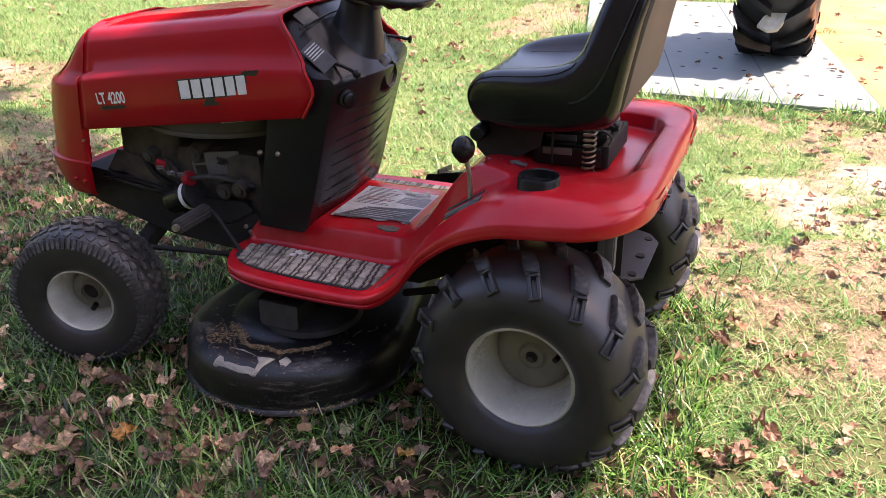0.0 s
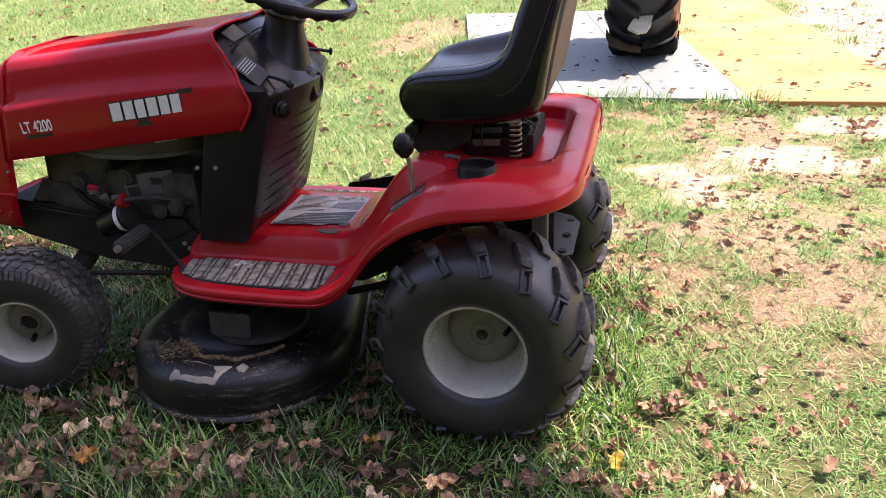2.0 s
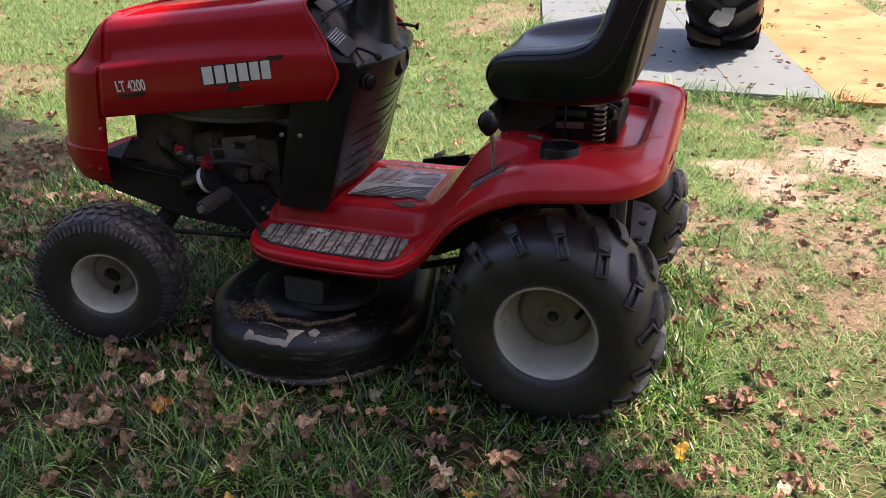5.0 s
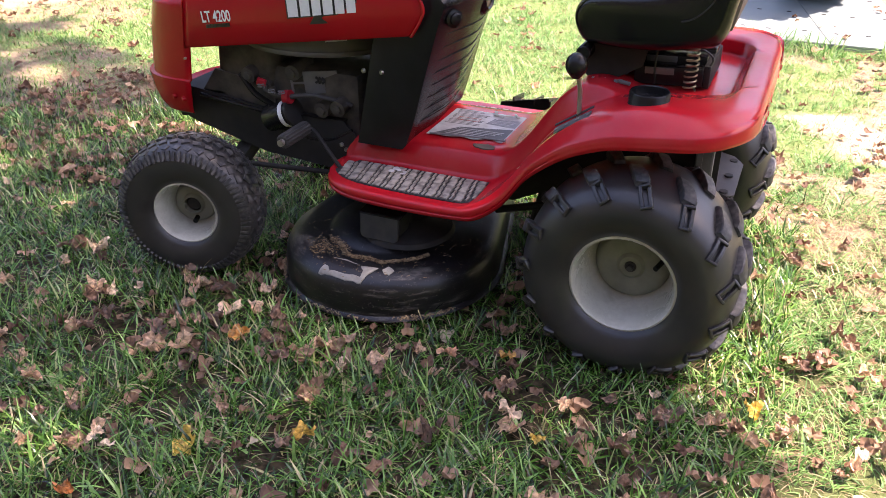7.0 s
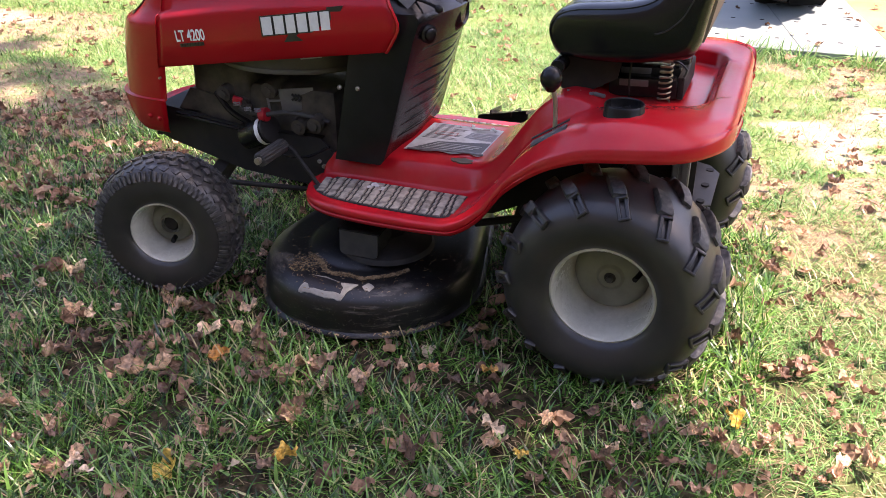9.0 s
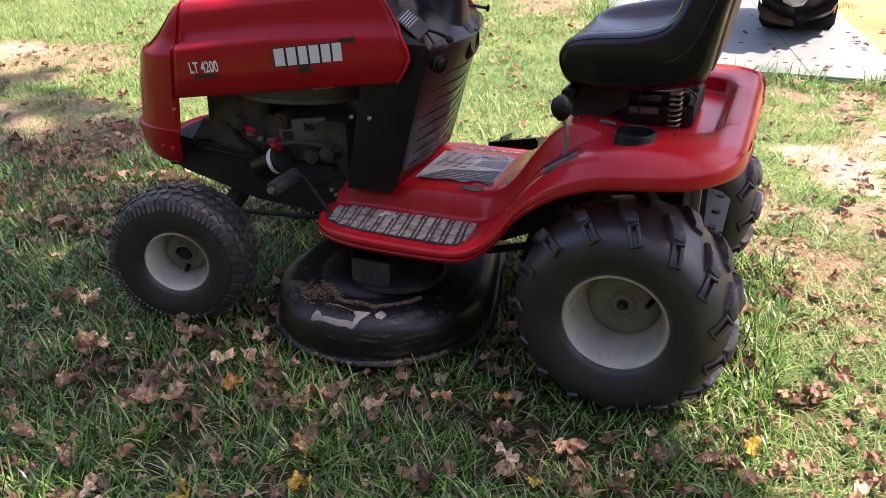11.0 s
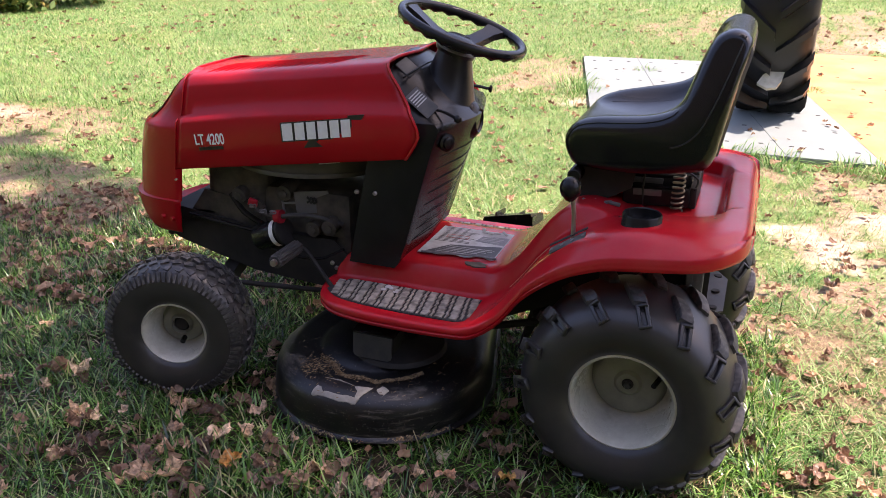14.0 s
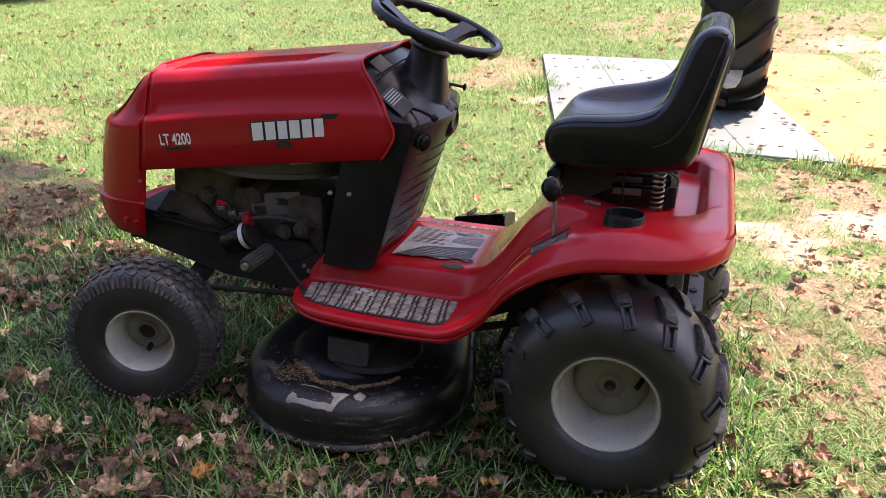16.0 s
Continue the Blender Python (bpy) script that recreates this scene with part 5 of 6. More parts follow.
    loft(bm, [[(x0, 0.50, 0.15), (x1, 0.50, 0.15), (x1 - 0.01, 0.50, 0.30), (x0 + 0.03, 0.50, 0.285)] if k == 0 else [(x0 - 0.01, 0.62, 0.12), (x1 + 0.01, 0.62, 0.12), (x1, 0.60, 0.275), (x0 + 0.04, 0.60, 0.262)]
              for k, (x0, x1) in enumerate(((-0.66, -0.44), (-0.66, -0.44)))])
    crumple = random.Random(5)
    for v in bm.verts:
        v.co += Vector([crumple.uniform(-0.012, 0.012) for _ in range(3)])
    ch = part("discharge_chute", bm, BLACK, deck, "black plastic discharge chute", 30)
    for x in (-0.58, -0.51, -0.455):
        bm = bmesh.new()
        box(bm, (0.005, 0.11, 0.016), pose(x, 0.55, 0.284, -10, 0, 0))
        part("chute_rib", bm, BLACK, ch)


cutting_deck()


# -- chassis, engine, axle, pedal, hitch --
def chassis():
    for s in (-1, 1):
        bm = bmesh.new()
        loft(bm, [[(x, s * 0.158, z0), (x, s * 0.152, z0), (x, s * 0.152, z1), (x, s * 0.158, z1)] for x, z0, z1 in
                  ((-1.40, 0.36, 0.44), (-1.34, 0.335, 0.44), (-1.22, 0.305, 0.425), (-1.1, 0.275, 0.41), (-0.84, 0.258, 0.40), (-0.80, 0.255, 0.362), (-0.35, 0.26, 0.362), (-0.2, 0.33, 0.42), (0.14, 0.36, 0.50))])
        box(bm, (0.52, 0.022, 0.004), pose(-1.10, s * 0.147, 0.402), 0)
        part("frame_rail", bm, DARK, mower, "black steel frame rail", 30)
    bm = bmesh.new()
    box(bm, (0.02, 0.30, 0.09), pose(-1.395, 0, 0.385), 0.004)
    box(bm, (0.16, 0.30, 0.006), pose(-1.31, 0, 0.432), 0)
    part("front_plate", bm, DARK, mower)
    bm = bmesh.new()
    loft(bm, [[(-1.19 + dx, y, z + dz) for dx, dz in ((-0.022, -0.02), (0.022, -0.02), (0.022, 0.02), (-0.022, 0.02))] for y, z in ((-0.30, 0.205), (-0.22, 0.225), (-0.1, 0.275), (0.1, 0.275), (0.22, 0.225), (0.30, 0.205))])
    for s in (-1, 1):
        rod(bm, (-1.19, s * 0.305, 0.15), (-1.19, s * 0.300, 0.285), 0.019)
        rod(bm, (-1.19, s * 0.29, 0.197), (-1.191 , s * 0.36, 0.197), 0.012)
        rod(bm, (-1.19, s * 0.30, 0.275), (-1.10, s * 0.27, 0.280), 0.010)
    part("front_axle", bm, DARK, mower, "black steel front axle beam", 30)
    bm = bmesh.new()
    rod(bm, (-1.10, -0.27, 0.285), (-0.80, -0.13, 0.238), 0.007)
    part("drag_link", bm, DARK, mower)
    bm = bmesh.new()
    rod(bm, (-1.12, 0.27, 0.282), (-0.80, 0.10, 0.262), 0.008)
    part("drag_link", bm, DARK, mower)
    for x, z in ((-0.849, 0.336), (-0.836, 0.323)):
        bm = bmesh.new()
        lathe(bm, [(0, -0.006), (0.004, -0.006), (0.006, -0.003), (0.0065, 0.006)], 12, pose(x, -0.159, z))
        part("frame_bolt", bm, STEEL, mower)
    bm = bmesh.new()
    box(bm, (0.22, 0.36, 0.16), pose(-0.02, 0, 0.27), 0.03, 3)
    rod(bm, (0, -0.335, 0.243), (0, 0.335, 0.243), 0.022)
    part("transaxle", bm, DARK, mower, "dark grey transaxle", 30)
    # made-up plate, drum and rods that block view and light under the mower
    bm = bmesh.new()
    box(bm, (0.012, 0.34, 0.20), pose(-0.285, 0.02, 0.265, 0, 14, 0), 0.004)
    rod(bm, (-0.235, 0.02, 0.16), (-0.235, 0.02, 0.30), 0.055, 22)
    rod(bm, (-0.40, -0.14, 0.215), (-0.14, -0.16, 0.30), 0.010)
    rod(bm, (-0.42, 0.16, 0.20), (-0.14, 0.16, 0.30), 0.010)
    part("belt_guard", bm, DARK, mower, "dark plate and rods added to block light under the mower", 30)
    for s in (-1, 1):
        bm = bmesh.new()
        box(bm, (0.04, 0.02, 0.16), pose(0.108, s * 0.17, 0.47), 0.003)
        box(bm, (0.012, 0.004, 0.15), pose(0.098, s * 0.181, 0.47), 0)
        box(bm, (0.012, 0.004, 0.15), pose(0.118, s * 0.181, 0.47), 0)
        part("fender_strut", bm, GREY, mower, "grey steel fender strut", 30)
    bm = bmesh.new()
    loft(bm, [[(0.085, -0.130, z), (0.120, -0.138, z), (0.155, -0.130, z - 0.004), (0.180, -0.100, z - 0.010), (0.180, 0.100, z - 0.010), (0.155, 0.130, z - 0.004), (0.120, 0.138, z), (0.085, 0.130, z)] for z in (0.352, 0.356)])
    h = part("hitch_plate", bm, GREYPLATE, mower, "dark grey steel hitch plate", 30)
    for y in (-0.10, 0.0, 0.10):
        bm = bmesh.new()
        lathe(bm, [(0, 0.004), (0.010, 0.004), (0.010, -0.004)], 14, pose(0.155, y, 0.350, 90, 0, 0) @ pose(0, 0, 0, 0, 0, 0))
        part("hitch_hole", bm, PADBASE, h)


chassis()


def engine():
    bm = bmesh.new()
    box(bm, (0.36, 0.27, 0.22), pose(-0.98, 0.0, 0.42), 0.02, 2)
    eng = part("engine", bm, ENGINE, mower, "dirty dark engine under the hood", 30)
    bm = bmesh.new()
    box(bm, (0.16, 0.20, 0.10), pose(-1.16, 0.02, 0.50), 0.015, 2)
    part("cylinder_head", bm, ENGINE, eng, smooth=30)
    for k in range(6):
        bm = bmesh.new()
        box(bm, (0.15, 0.006, 0.12), pose(-1.16, -0.09 + 0.014 * k, 0.50))
        part("cooling_fin", bm, ENGINE, eng, smooth=0)
    bm = bmesh.new()
    box(bm, (0.205, 0.29, 0.165), pose(-1.155, 0.0, 0.512, 0, 4, 0), 0.035, 4)
    part("muffler_shield", bm, ENGINE, eng, "sooty dark muffler shield", 40)
    bm = bmesh.new()
    prof = [(0.0, 0.70), (0.20, 0.70), (0.212, 0.66), (0.212, 0.605), (0.205, 0.585), (0.17, 0.572), (0.10, 0.565), (0.0, 0.563)]
    lathe(bm, prof, 44, pose(-0.965, 0.0, 0, 90, 0, 0) @ Matrix.Diagonal((1.12, 1, -1, 1)))
    part("blower_shroud", bm, SHROUD, eng, "dusty olive-grey blower shroud", 40)
    bm = bmesh.new()
    lathe(bm, [(0.2145, 0.598), (0.2155, 0.594), (0.2155, 0.590), (0.2145, 0.586)], 44, pose(-0.965, 0.0, 0, 90, 0, 0) @ Matrix.Diagonal((1.12, 1, -1, 1)))
    part("shroud_seam", bm, SHROUD, eng)
    bm = bmesh.new()
    box(bm, (0.055, 0.001, 0.022), pose(-0.83, -0.184, 0.640, 0, 0, 38))
    part("spec_label", bm, LABEL, eng, "white specification label")
    bm = bmesh.new()
    a, b = Vector((-1.070, -0.178, 0.386)), Vector((-0.985, -0.178, 0.418))
    tube(bm, [a, a + (b - a) * 0.04, a + (b - a) * 0.08, b], [0.028, 0.034, 0.037, 0.037], 28)
    of = part("oil_filter", bm, BLACK, eng, "black oil filter with a white band")
    bm = bmesh.new()
    tube(bm, [a + (b - a) * 0.72, a + (b - a) * 0.86], 0.0376, 28)
    part("white_band", bm, WHITE, of)
    bm = bmesh.new()
    tube(bm, [a + (b - a) * 0.97, a + (b - a) * 1.05], 0.0405, 28)
    part("filter_base", bm, DARK, of)
    bm = bmesh.new()
    box(bm, (0.026, 0.011, 0.022), pose(-1.060, -0.205, 0.500, 12, 20, 15), 0.003)
    part("spark_plug_cap", bm, CLIP, eng, "bright red cap")
    bm = bmesh.new()
    rod(bm, (-1.002, -0.185, 0.460), (-0.984, -0.185, 0.463), 0.019, 20)
    part("fuel_filter", bm, CLIP, eng, "small red fuel filter")
    bm = bmesh.new()
    for p in ([(-1.06, -0.20, 0.478), (-1.03, -0.19, 0.463), (-1.0, -0.185, 0.460)], [(-0.984, -0.185, 0.463), (-0.93, -0.18, 0.472), (-0.88, -0.165, 0.466), (-0.82, -0.14, 0.445)]):
        tube(bm, smooth_line(p), 0.0065, 10)
    part("fuel_hose", bm, RIBBED, eng, "grey rubber fuel hose")
    for q, r in (((-1.055, -0.215, 0.492), 0), ((-1.025, -0.212, 0.480), 0), ((-1.002, -0.2, 0.475), 0)):
        bm = bmesh.new()
        coil(bm, q[0], q[1], q[2] - 0.004, q[2] + 0.008, 0.0085, 2, 0.0018)
        part("hose_clip", bm, GREY, eng)
    bm = bmesh.new()
    box(bm, (0.100, 0.004, 0.062), pose(-0.915, -0.135, 0.497, 0, -6, 10), 0.001)
    box(bm, (0.045, 0.004, 0.006), pose(-0.980, -0.145, 0.490, 0, -6, 10))
    box(bm, (0.006, 0.004, 0.035), pose(-1.0, -0.148, 0.478, 0, -6, 10))
    br = part("control_bracket", bm, GREY, eng, "grey stamped throttle bracket", 30)
    for k in range(3):
        bm = bmesh.new()
        pts = smooth_line([(-0.928 + 0.010 * k, -0.1415, 0.512), (-0.920 + 0.010 * k, -0.1405, 0.504), (-0.928 + 0.010 * k, -0.1415, 0.496)], 4)
        tube(bm, pts, 0.0032, 6)
        part("stamped_mark", bm, PADBASE, br)
    for x, y, z in ((-0.90, -0.14, 0.43), (-0.85, -0.14, 0.44), (-1.09, -0.12, 0.47), (-1.13, -0.14, 0.50), (-0.99, -0.13, 0.52)):
        bm = bmesh.new()
        rod(bm, (x, y - 0.03, z), (x, y + 0.05, z + 0.01), 0.022, 14)
        rod(bm, (x, y - 0.036, z), (x, y - 0.03, z), 0.012, 8)
        part("engine_fitting", bm, ENGINE, eng, smooth=40)
    bm = bmesh.new()
    for p, r in (([(-1.30, -0.17, 0.425), (-1.2, -0.18, 0.42), (-1.1, -0.19, 0.415), (-1.03, -0.17, 0.40)], 0.006), ([(-1.16, -0.16, 0.50), (-1.12, -0.17, 0.46), (-1.09, -0.17, 0.44), (-1.06, -0.16, 0.42)], 0.008),
                 ([(-0.79, -0.2, 0.40), (-0.86, -0.205, 0.365), (-0.95, -0.2, 0.36), (-1.04, -0.19, 0.37)], 0.004)):
        tube(bm, smooth_line(p), r, 8)
    part("cable", bm, BLACK, eng)
    # dark block added to fill the see-through gap below the engine
    bm = bmesh.new()
    box(bm, (0.30, 0.22, 0.13), pose(-1.17, 0.0, 0.385), 0.02, 2)
    part("sump", bm, ENGINE, eng, smooth=30)
    bm = bmesh.new()
    loft(bm, [[(-1.330, y, 0.402), (-1.255, y, 0.500), (-1.06, y, 0.470), (-1.06, y, 0.402)] for y in (-0.150, -0.142)])
    part("heat_plate", bm, ENGINE, eng, "sooty bent heat plate", 30)


engine()


def pedal():
    bm = bmesh.new()
    tube(bm, smooth_line([(-0.918, -0.22, 0.398), (-0.89, -0.225, 0.39), (-0.84, -0.24, 0.345), (-0.80, -0.25, 0.305)]), 0.0055, 10)
    p = part("brake_pedal", bm, DARK, mower, "black pedal arm with a ribbed rubber sleeve")
    bm = bmesh.new()
    ring = []
    for k in range(56):
        a = 2 * math.pi * k / 56
        r = 0.0195 if k % 4 < 2 else 0.0178
        ring.append((math.cos(a) * r, math.sin(a) * r))
    m = pose(-0.918, 0, 0.398)
    loft(bm, [[m @ Vector((c * f, y, s * f)) for c, s in ring] for y, f in ((-0.338, 0.8), (-0.334, 1), (-0.226, 1), (-0.222, 0.85))])
    part("pedal_sleeve", bm, RIBBED, p, "ribbed grey rubber pedal sleeve", 25)
    bm = bmesh.new()
    rod(bm, (-0.918, -0.349, 0.398), (-0.918, -0.33, 0.398), 0.009, 14)
    part("pedal_pin", bm, STEEL, p)


pedal()


# ---- mats on the ground ----
def mat_sheet(name, corners, material, label, dots, seed):
    """A flat sheet from its plan corners, with rows of dark dimples."""
    bm = bmesh.new()
    z0, z1 = 0.004, 0.030
    c = [Vector(q) for q in corners]
    mid = sum(c, Vector((0, 0))) / 4
    loft(bm, [[(p.x, p.y, z0) for p in c], [(p.x, p.y, z1 - 0.004) for p in c], [(mid.x + (p.x - mid.x) * 0.998, mid.y + (p.y - mid.y) * 0.999, z1) for p in c]])
    ob = tagged(part(name, bm, material, None, smooth=0), label, "ground mat", "ground mats")
    rnd = random.Random(seed)
    for i in range(dots[0]):
        for j in range(dots[1]):
            u, v = (i + 0.5) / dots[0], (j + 0.5) / dots[1]
            p = c[0].lerp(c[1], u).lerp(c[3].lerp(c[2], u), v)
            b = bmesh.new()
            box(b, (0.026, 0.012, 0.003), pose(p.x + rnd.uniform(-0.02, 0.02), p.y + rnd.uniform(-0.02, 0.02), z1 + 0.0012, 0, 0, rnd.uniform(-12, 12)), 0.0012, 1)
            part("dimple", b, PADBASE, ob)
    return ob


GREY_LABEL, ORANGE_LABEL = "pale grey ground mat lying flat on the lawn", "sun-bleached orange ground mat lying flat beside the grey ones"
mat_sheet("ground_mat", ((-0.66, 2.66), (-0.1245, 2.66), (-0.8565, 5.62), (-1.33, 5.56)), MATGREY, GREY_LABEL, (3, 7), 1)
mat_sheet("ground_mat", ((-0.1215, 2.66), (0.3815, 2.66), (-0.2815, 5.68), (-0.8535, 5.62)), MATGREY, GREY_LABEL, (3, 7), 2)
mat_sheet("ground_mat", ((0.3845, 2.66), (0.859, 2.66), (0.283, 5.72), (-0.2785, 5.68)), MATGREY, GREY_LABEL, (3, 7), 3)
mat_sheet("ground_mat", ((0.866, 2.63), (1.76, 2.655), (1.21, 6.55), (0.142, 6.45)), MATORANGE, ORANGE_LABEL, (4, 8), 4)


# ---- tractor wheel on the mats ----
def tractor_wheel():
    R, cx, cy = 0.66, 0.272, 3.90
    th = tagged(new("tractor_wheel"), "large black tractor rear wheel with chevron lugs, standing on a mat", "wheel")
    th.matrix_basis = pose(cx, cy, 0.028, 0, 0, -2.5) @ Matrix.Diagonal((1.14, 1, 1, 1))
    axis = pose(0, 0, R, 0, 0, 90)
    bm = bmesh.new()
    prof = [(0.33, -0.14), (0.37, -0.160), (0.45, -0.186), (0.53, -0.188), (0.585, -0.178), (0.612, -0.15), (0.625, -0.09), (0.628, 0)]
    prof += [(r, -h) for r, h in prof[-2::-1]]
    lathe(bm, prof, 80, axis)
    part("tyre", bm, BIGRUBBER, th, "dusty black tractor tyre", 60)
    bm = bmesh.new()
    lathe(bm, [(0.34, -0.14), (0.335, -0.155), (0.32, -0.13), (0.28, -0.02), (0.10, 0.0), (0.0, 0.0)], 48, axis)
    lathe(bm, [(0.34, -0.14), (0.33, 0.14)], 48, axis)
    part("rim", bm, GREY, th, "dull grey rim", 45)
    n = 18
    b = bmesh.new()
    path = [(0.006, 0.615, 0.664, 0.034, 0.0), (0.06, 0.614, 0.665, 0.032, 0.054), (0.12, 0.607, 0.659, 0.032, 0.112), (0.170, 0.588, 0.641, 0.034, 0.156), (0.194, 0.548, 0.592, 0.032, 0.170)]
    loft(b, [[Vector((s + off, y, r)) for s, r in ((-w, r0 - 0.01), (w, r0 - 0.01), (w * 0.7, r1), (-w * 0.7, r1))] for y, r0, r1, w, off in path])
    lug = part("tread_lug", b, BIGRUBBER, th, "thick angled tread lug", 30)
    base = pose(0, 0, R) @ pose(0, 0, 0, 0, 0, 90)
    flip = Matrix.Diagonal((1, -1, 1, 1))
    b = lug.data.copy()
    b.transform(flip)
    b.flip_normals()
    other = new("tread_lug", b)
    other.parent = th
    tagged(other, "thick angled tread lug")
    for k in range(n):
        for src, off in ((lug, 0.0), (other, 0.5)):
            m = base @ pose(0, 0, 0, 0, -360 / n * (k + off) , 0)
            if k == 0:
                src.matrix_basis = m
            else:
                twin(src, m, th)
    # pale scrap stuck between the lugs
    bm = bmesh.new()
    m = pose(0.006, -0.530, 0.270, 57, 0, 0) @ Matrix.Diagonal((1.12, 1.35, 1, 1))
    out = ((-0.062, -0.024), (-0.015, -0.046), (0.026, -0.038), (0.062, 0.025), (0.053, 0.050), (0.0, 0.042), (-0.040, 0.018))
    loft(bm, [[m @ Vector((x, y, z)) for x, y in out] for z in (0.000, 0.034)])
    part("pale_patch", bm, SCRAP, th, "pale scrap caught on the tread")
    return th


tractor_wheel()


# ---- shade tree beyond the view, shrub at the lawn's edge ----
def leaf_cloud(name, parent, spots, count, size, material, label, seed):
    """Many small bent leaves spread in clumps."""
    rng = np.random.default_rng(seed)
    c = np.array([s[0] for s in spots], float)
    r = np.array([s[1] for s in spots], float)
    share = np.array([s[2] if len(s) > 2 else 1.0 for s in spots])
    pick = rng.choice(len(spots), count, p=share / share.sum())
    d = rng.normal(size=(count, 3))
    d /= np.linalg.norm(d, axis=1)[:, None]
    p = c[pick] + d * r[pick] * (rng.random((count, 1)) ** 0.45)
    a = rng.normal(size=(count, 3))
    a /= np.linalg.norm(a, axis=1)[:, None]
    b = np.cross(a, rng.normal(size=(count, 3)))
    b /= np.linalg.norm(b, axis=1)[:, None]
    s = size * rng.uniform(0.6, 1.3, (count, 1))
    nrm = np.cross(a, b)
    v = np.stack([p - a * s, p + b * s * 0.55 - nrm * s * 0.15, p + a * s, p - b * s * 0.55 - nrm * s * 0.15], 1).reshape(-1, 3)
    f = np.arange(count * 4).reshape(-1, 4)
    me = bpy.data.meshes.new(name)
    me.from_pydata(v.tolist(), [], f.tolist())
    me.materials.append(material)
    ob = new(name, me)
    ob.parent = parent
    return tagged(ob, label, kind="stuff")


TREE = (5.2, -5.6, 0)


def shade_at(gx, gy):
    """How densely the crown stands over a place on the lawn, seen along the sun's rays, 0 to 1."""
    core = float(step(-2.35, -1.95, gx) * (1 - step(0.02, 0.26, gx + 0.10 * gy)) * (1 - step(0.14, 0.36, gy)))
    core *= 1 - 0.15 * float(step(-0.55, -0.75, gy) * step(-0.9, -0.5, gx))
    d = core
    d += 0.5 * float(blob(gx, gy, -2.95, 0.62, 0.75, 0.45)) + 0.35 * float(blob(gx, gy, -3.8, 1.05, 0.6, 0.38)) + 0.4 * float(blob(gx, gy, -2.3, 0.15, 0.4, 0.3))
    for hx, hy, rx, ry in ((-1.88, -0.26, 0.27, 0.17), (-1.62, -0.38, 0.22, 0.15), (-2.05, -0.62, 0.16, 0.12), (-0.95, -0.62, 0.10, 0.07)):
        d *= 1 - 0.97 * float(blob(gx, gy, hx, hy, rx, ry, 0.35))
    return min(1.0, d)


def shade_tree():
    t = tagged(new("shade_tree"), "broadleaf tree with a spreading leafy crown over the lawn", "tree")
    t.location = TREE
    bm = bmesh.new()
    tube(bm, smooth_line([(0, 0, -0.2), (-0.05, 0.02, 2.6), (-0.2, 0.1, 5.2), (-0.3, 0.2, 7.6), (-0.35, 0.25, 9.8)]), [0.30 - 0.009 * k for k in range(25)], 14)
    part("trunk", bm, BARK, t)
    spots = []
    rnd = random.Random(7)
    while len(spots) < 1000:
        gx, gy = rnd.uniform(-4.6, 1.2), rnd.uniform(-4.6, 1.5)
        if rnd.random() > shade_at(gx, gy):
            continue
        # each clump stands up-sun of what it shades
        h = rnd.uniform(6.2, 9.0)
        k = h / SUN_DIR.z
        c = Vector((gx + SUN_DIR.x * k, gy + SUN_DIR.y * k, h)) - Vector(TREE)
        r = rnd.uniform(0.12, 0.20)
        spots.append((tuple(c), (r, r, r * 0.7), r * r))
        if len(spots) % 18 == 0:
            bm = bmesh.new()
            start = Vector((-0.3, 0.2, rnd.uniform(6.0, 8.6)))
            pts = smooth_line([start, start.lerp(c, 0.35) + Vector((0, 0, 0.25)), start.lerp(c, 0.75) + Vector((0, 0, 0.1)), c])
            tube(bm, pts, [0.05 * (1 - 0.85 * i / (len(pts) - 1)) for i in range(len(pts))], 8)
            part("limb", bm, BARK, t)
    leaf_cloud("crown", t, spots, 25500, 0.070, TREELEAF, "leafy green crown", 3)


shade_tree()


def shrub(x, y, r, seed):
    s = tagged(new("shrub"), "dense dark green shrub at the edge of the lawn", "shrub", "edge shrubs")
    s.location = (x, y, 0)
    rnd = random.Random(seed)
    spots = []
    for k in range(9):
        c = Vector((rnd.uniform(-r, r), rnd.uniform(-r, r) * 0.7, rnd.uniform(0.25, 0.9) * r))
        spots.append((tuple(c), (r * 0.5, r * 0.5, r * 0.42)))
        bm = bmesh.new()
        tube(bm, smooth_line([(c.x * 0.2, c.y * 0.2, -0.05), (c.x * 0.5, c.y * 0.5, c.z * 0.5), tuple(c)]), 0.012, 6)
        part("stem", bm, BARK, s)
    leaf_cloud("foliage", s, spots, 5000, 0.06, TREELEAF, "dark green leaves", seed)


def far_trees():
    """A distant belt of trees round the lawn, added unseen to close the place and block low sky."""
    rnd = random.Random(15)
    spots = []
    for k in range(64):
        a = math.radians(360 * k / 64)
        r = rnd.uniform(27, 33)
        h = rnd.uniform(6, 9)
        spots.append(((r * math.cos(a), r * math.sin(a), h * 0.62), (rnd.uniform(2.2, 3.4), rnd.uniform(2.2, 3.4), h * 0.6)))
    t = leaf_cloud("far_trees", None, spots, 21000, 0.55, TREELEAF, "distant unseen tree belt added round the lawn to block light", 19)
    return tagged(t, category="trees")


far_trees()
shrub(-9.2, 7.0, 1.0, 5)
shrub(-10.6, 5.9, 0.9, 6)


# ---- grass ----
MATS = [((-0.66, 2.66), (0.859, 2.66), (0.283, 5.72), (-1.33, 5.56)), ((0.862, 2.63), (1.76, 2.655), (1.21, 6.55), (0.142, 6.45))]


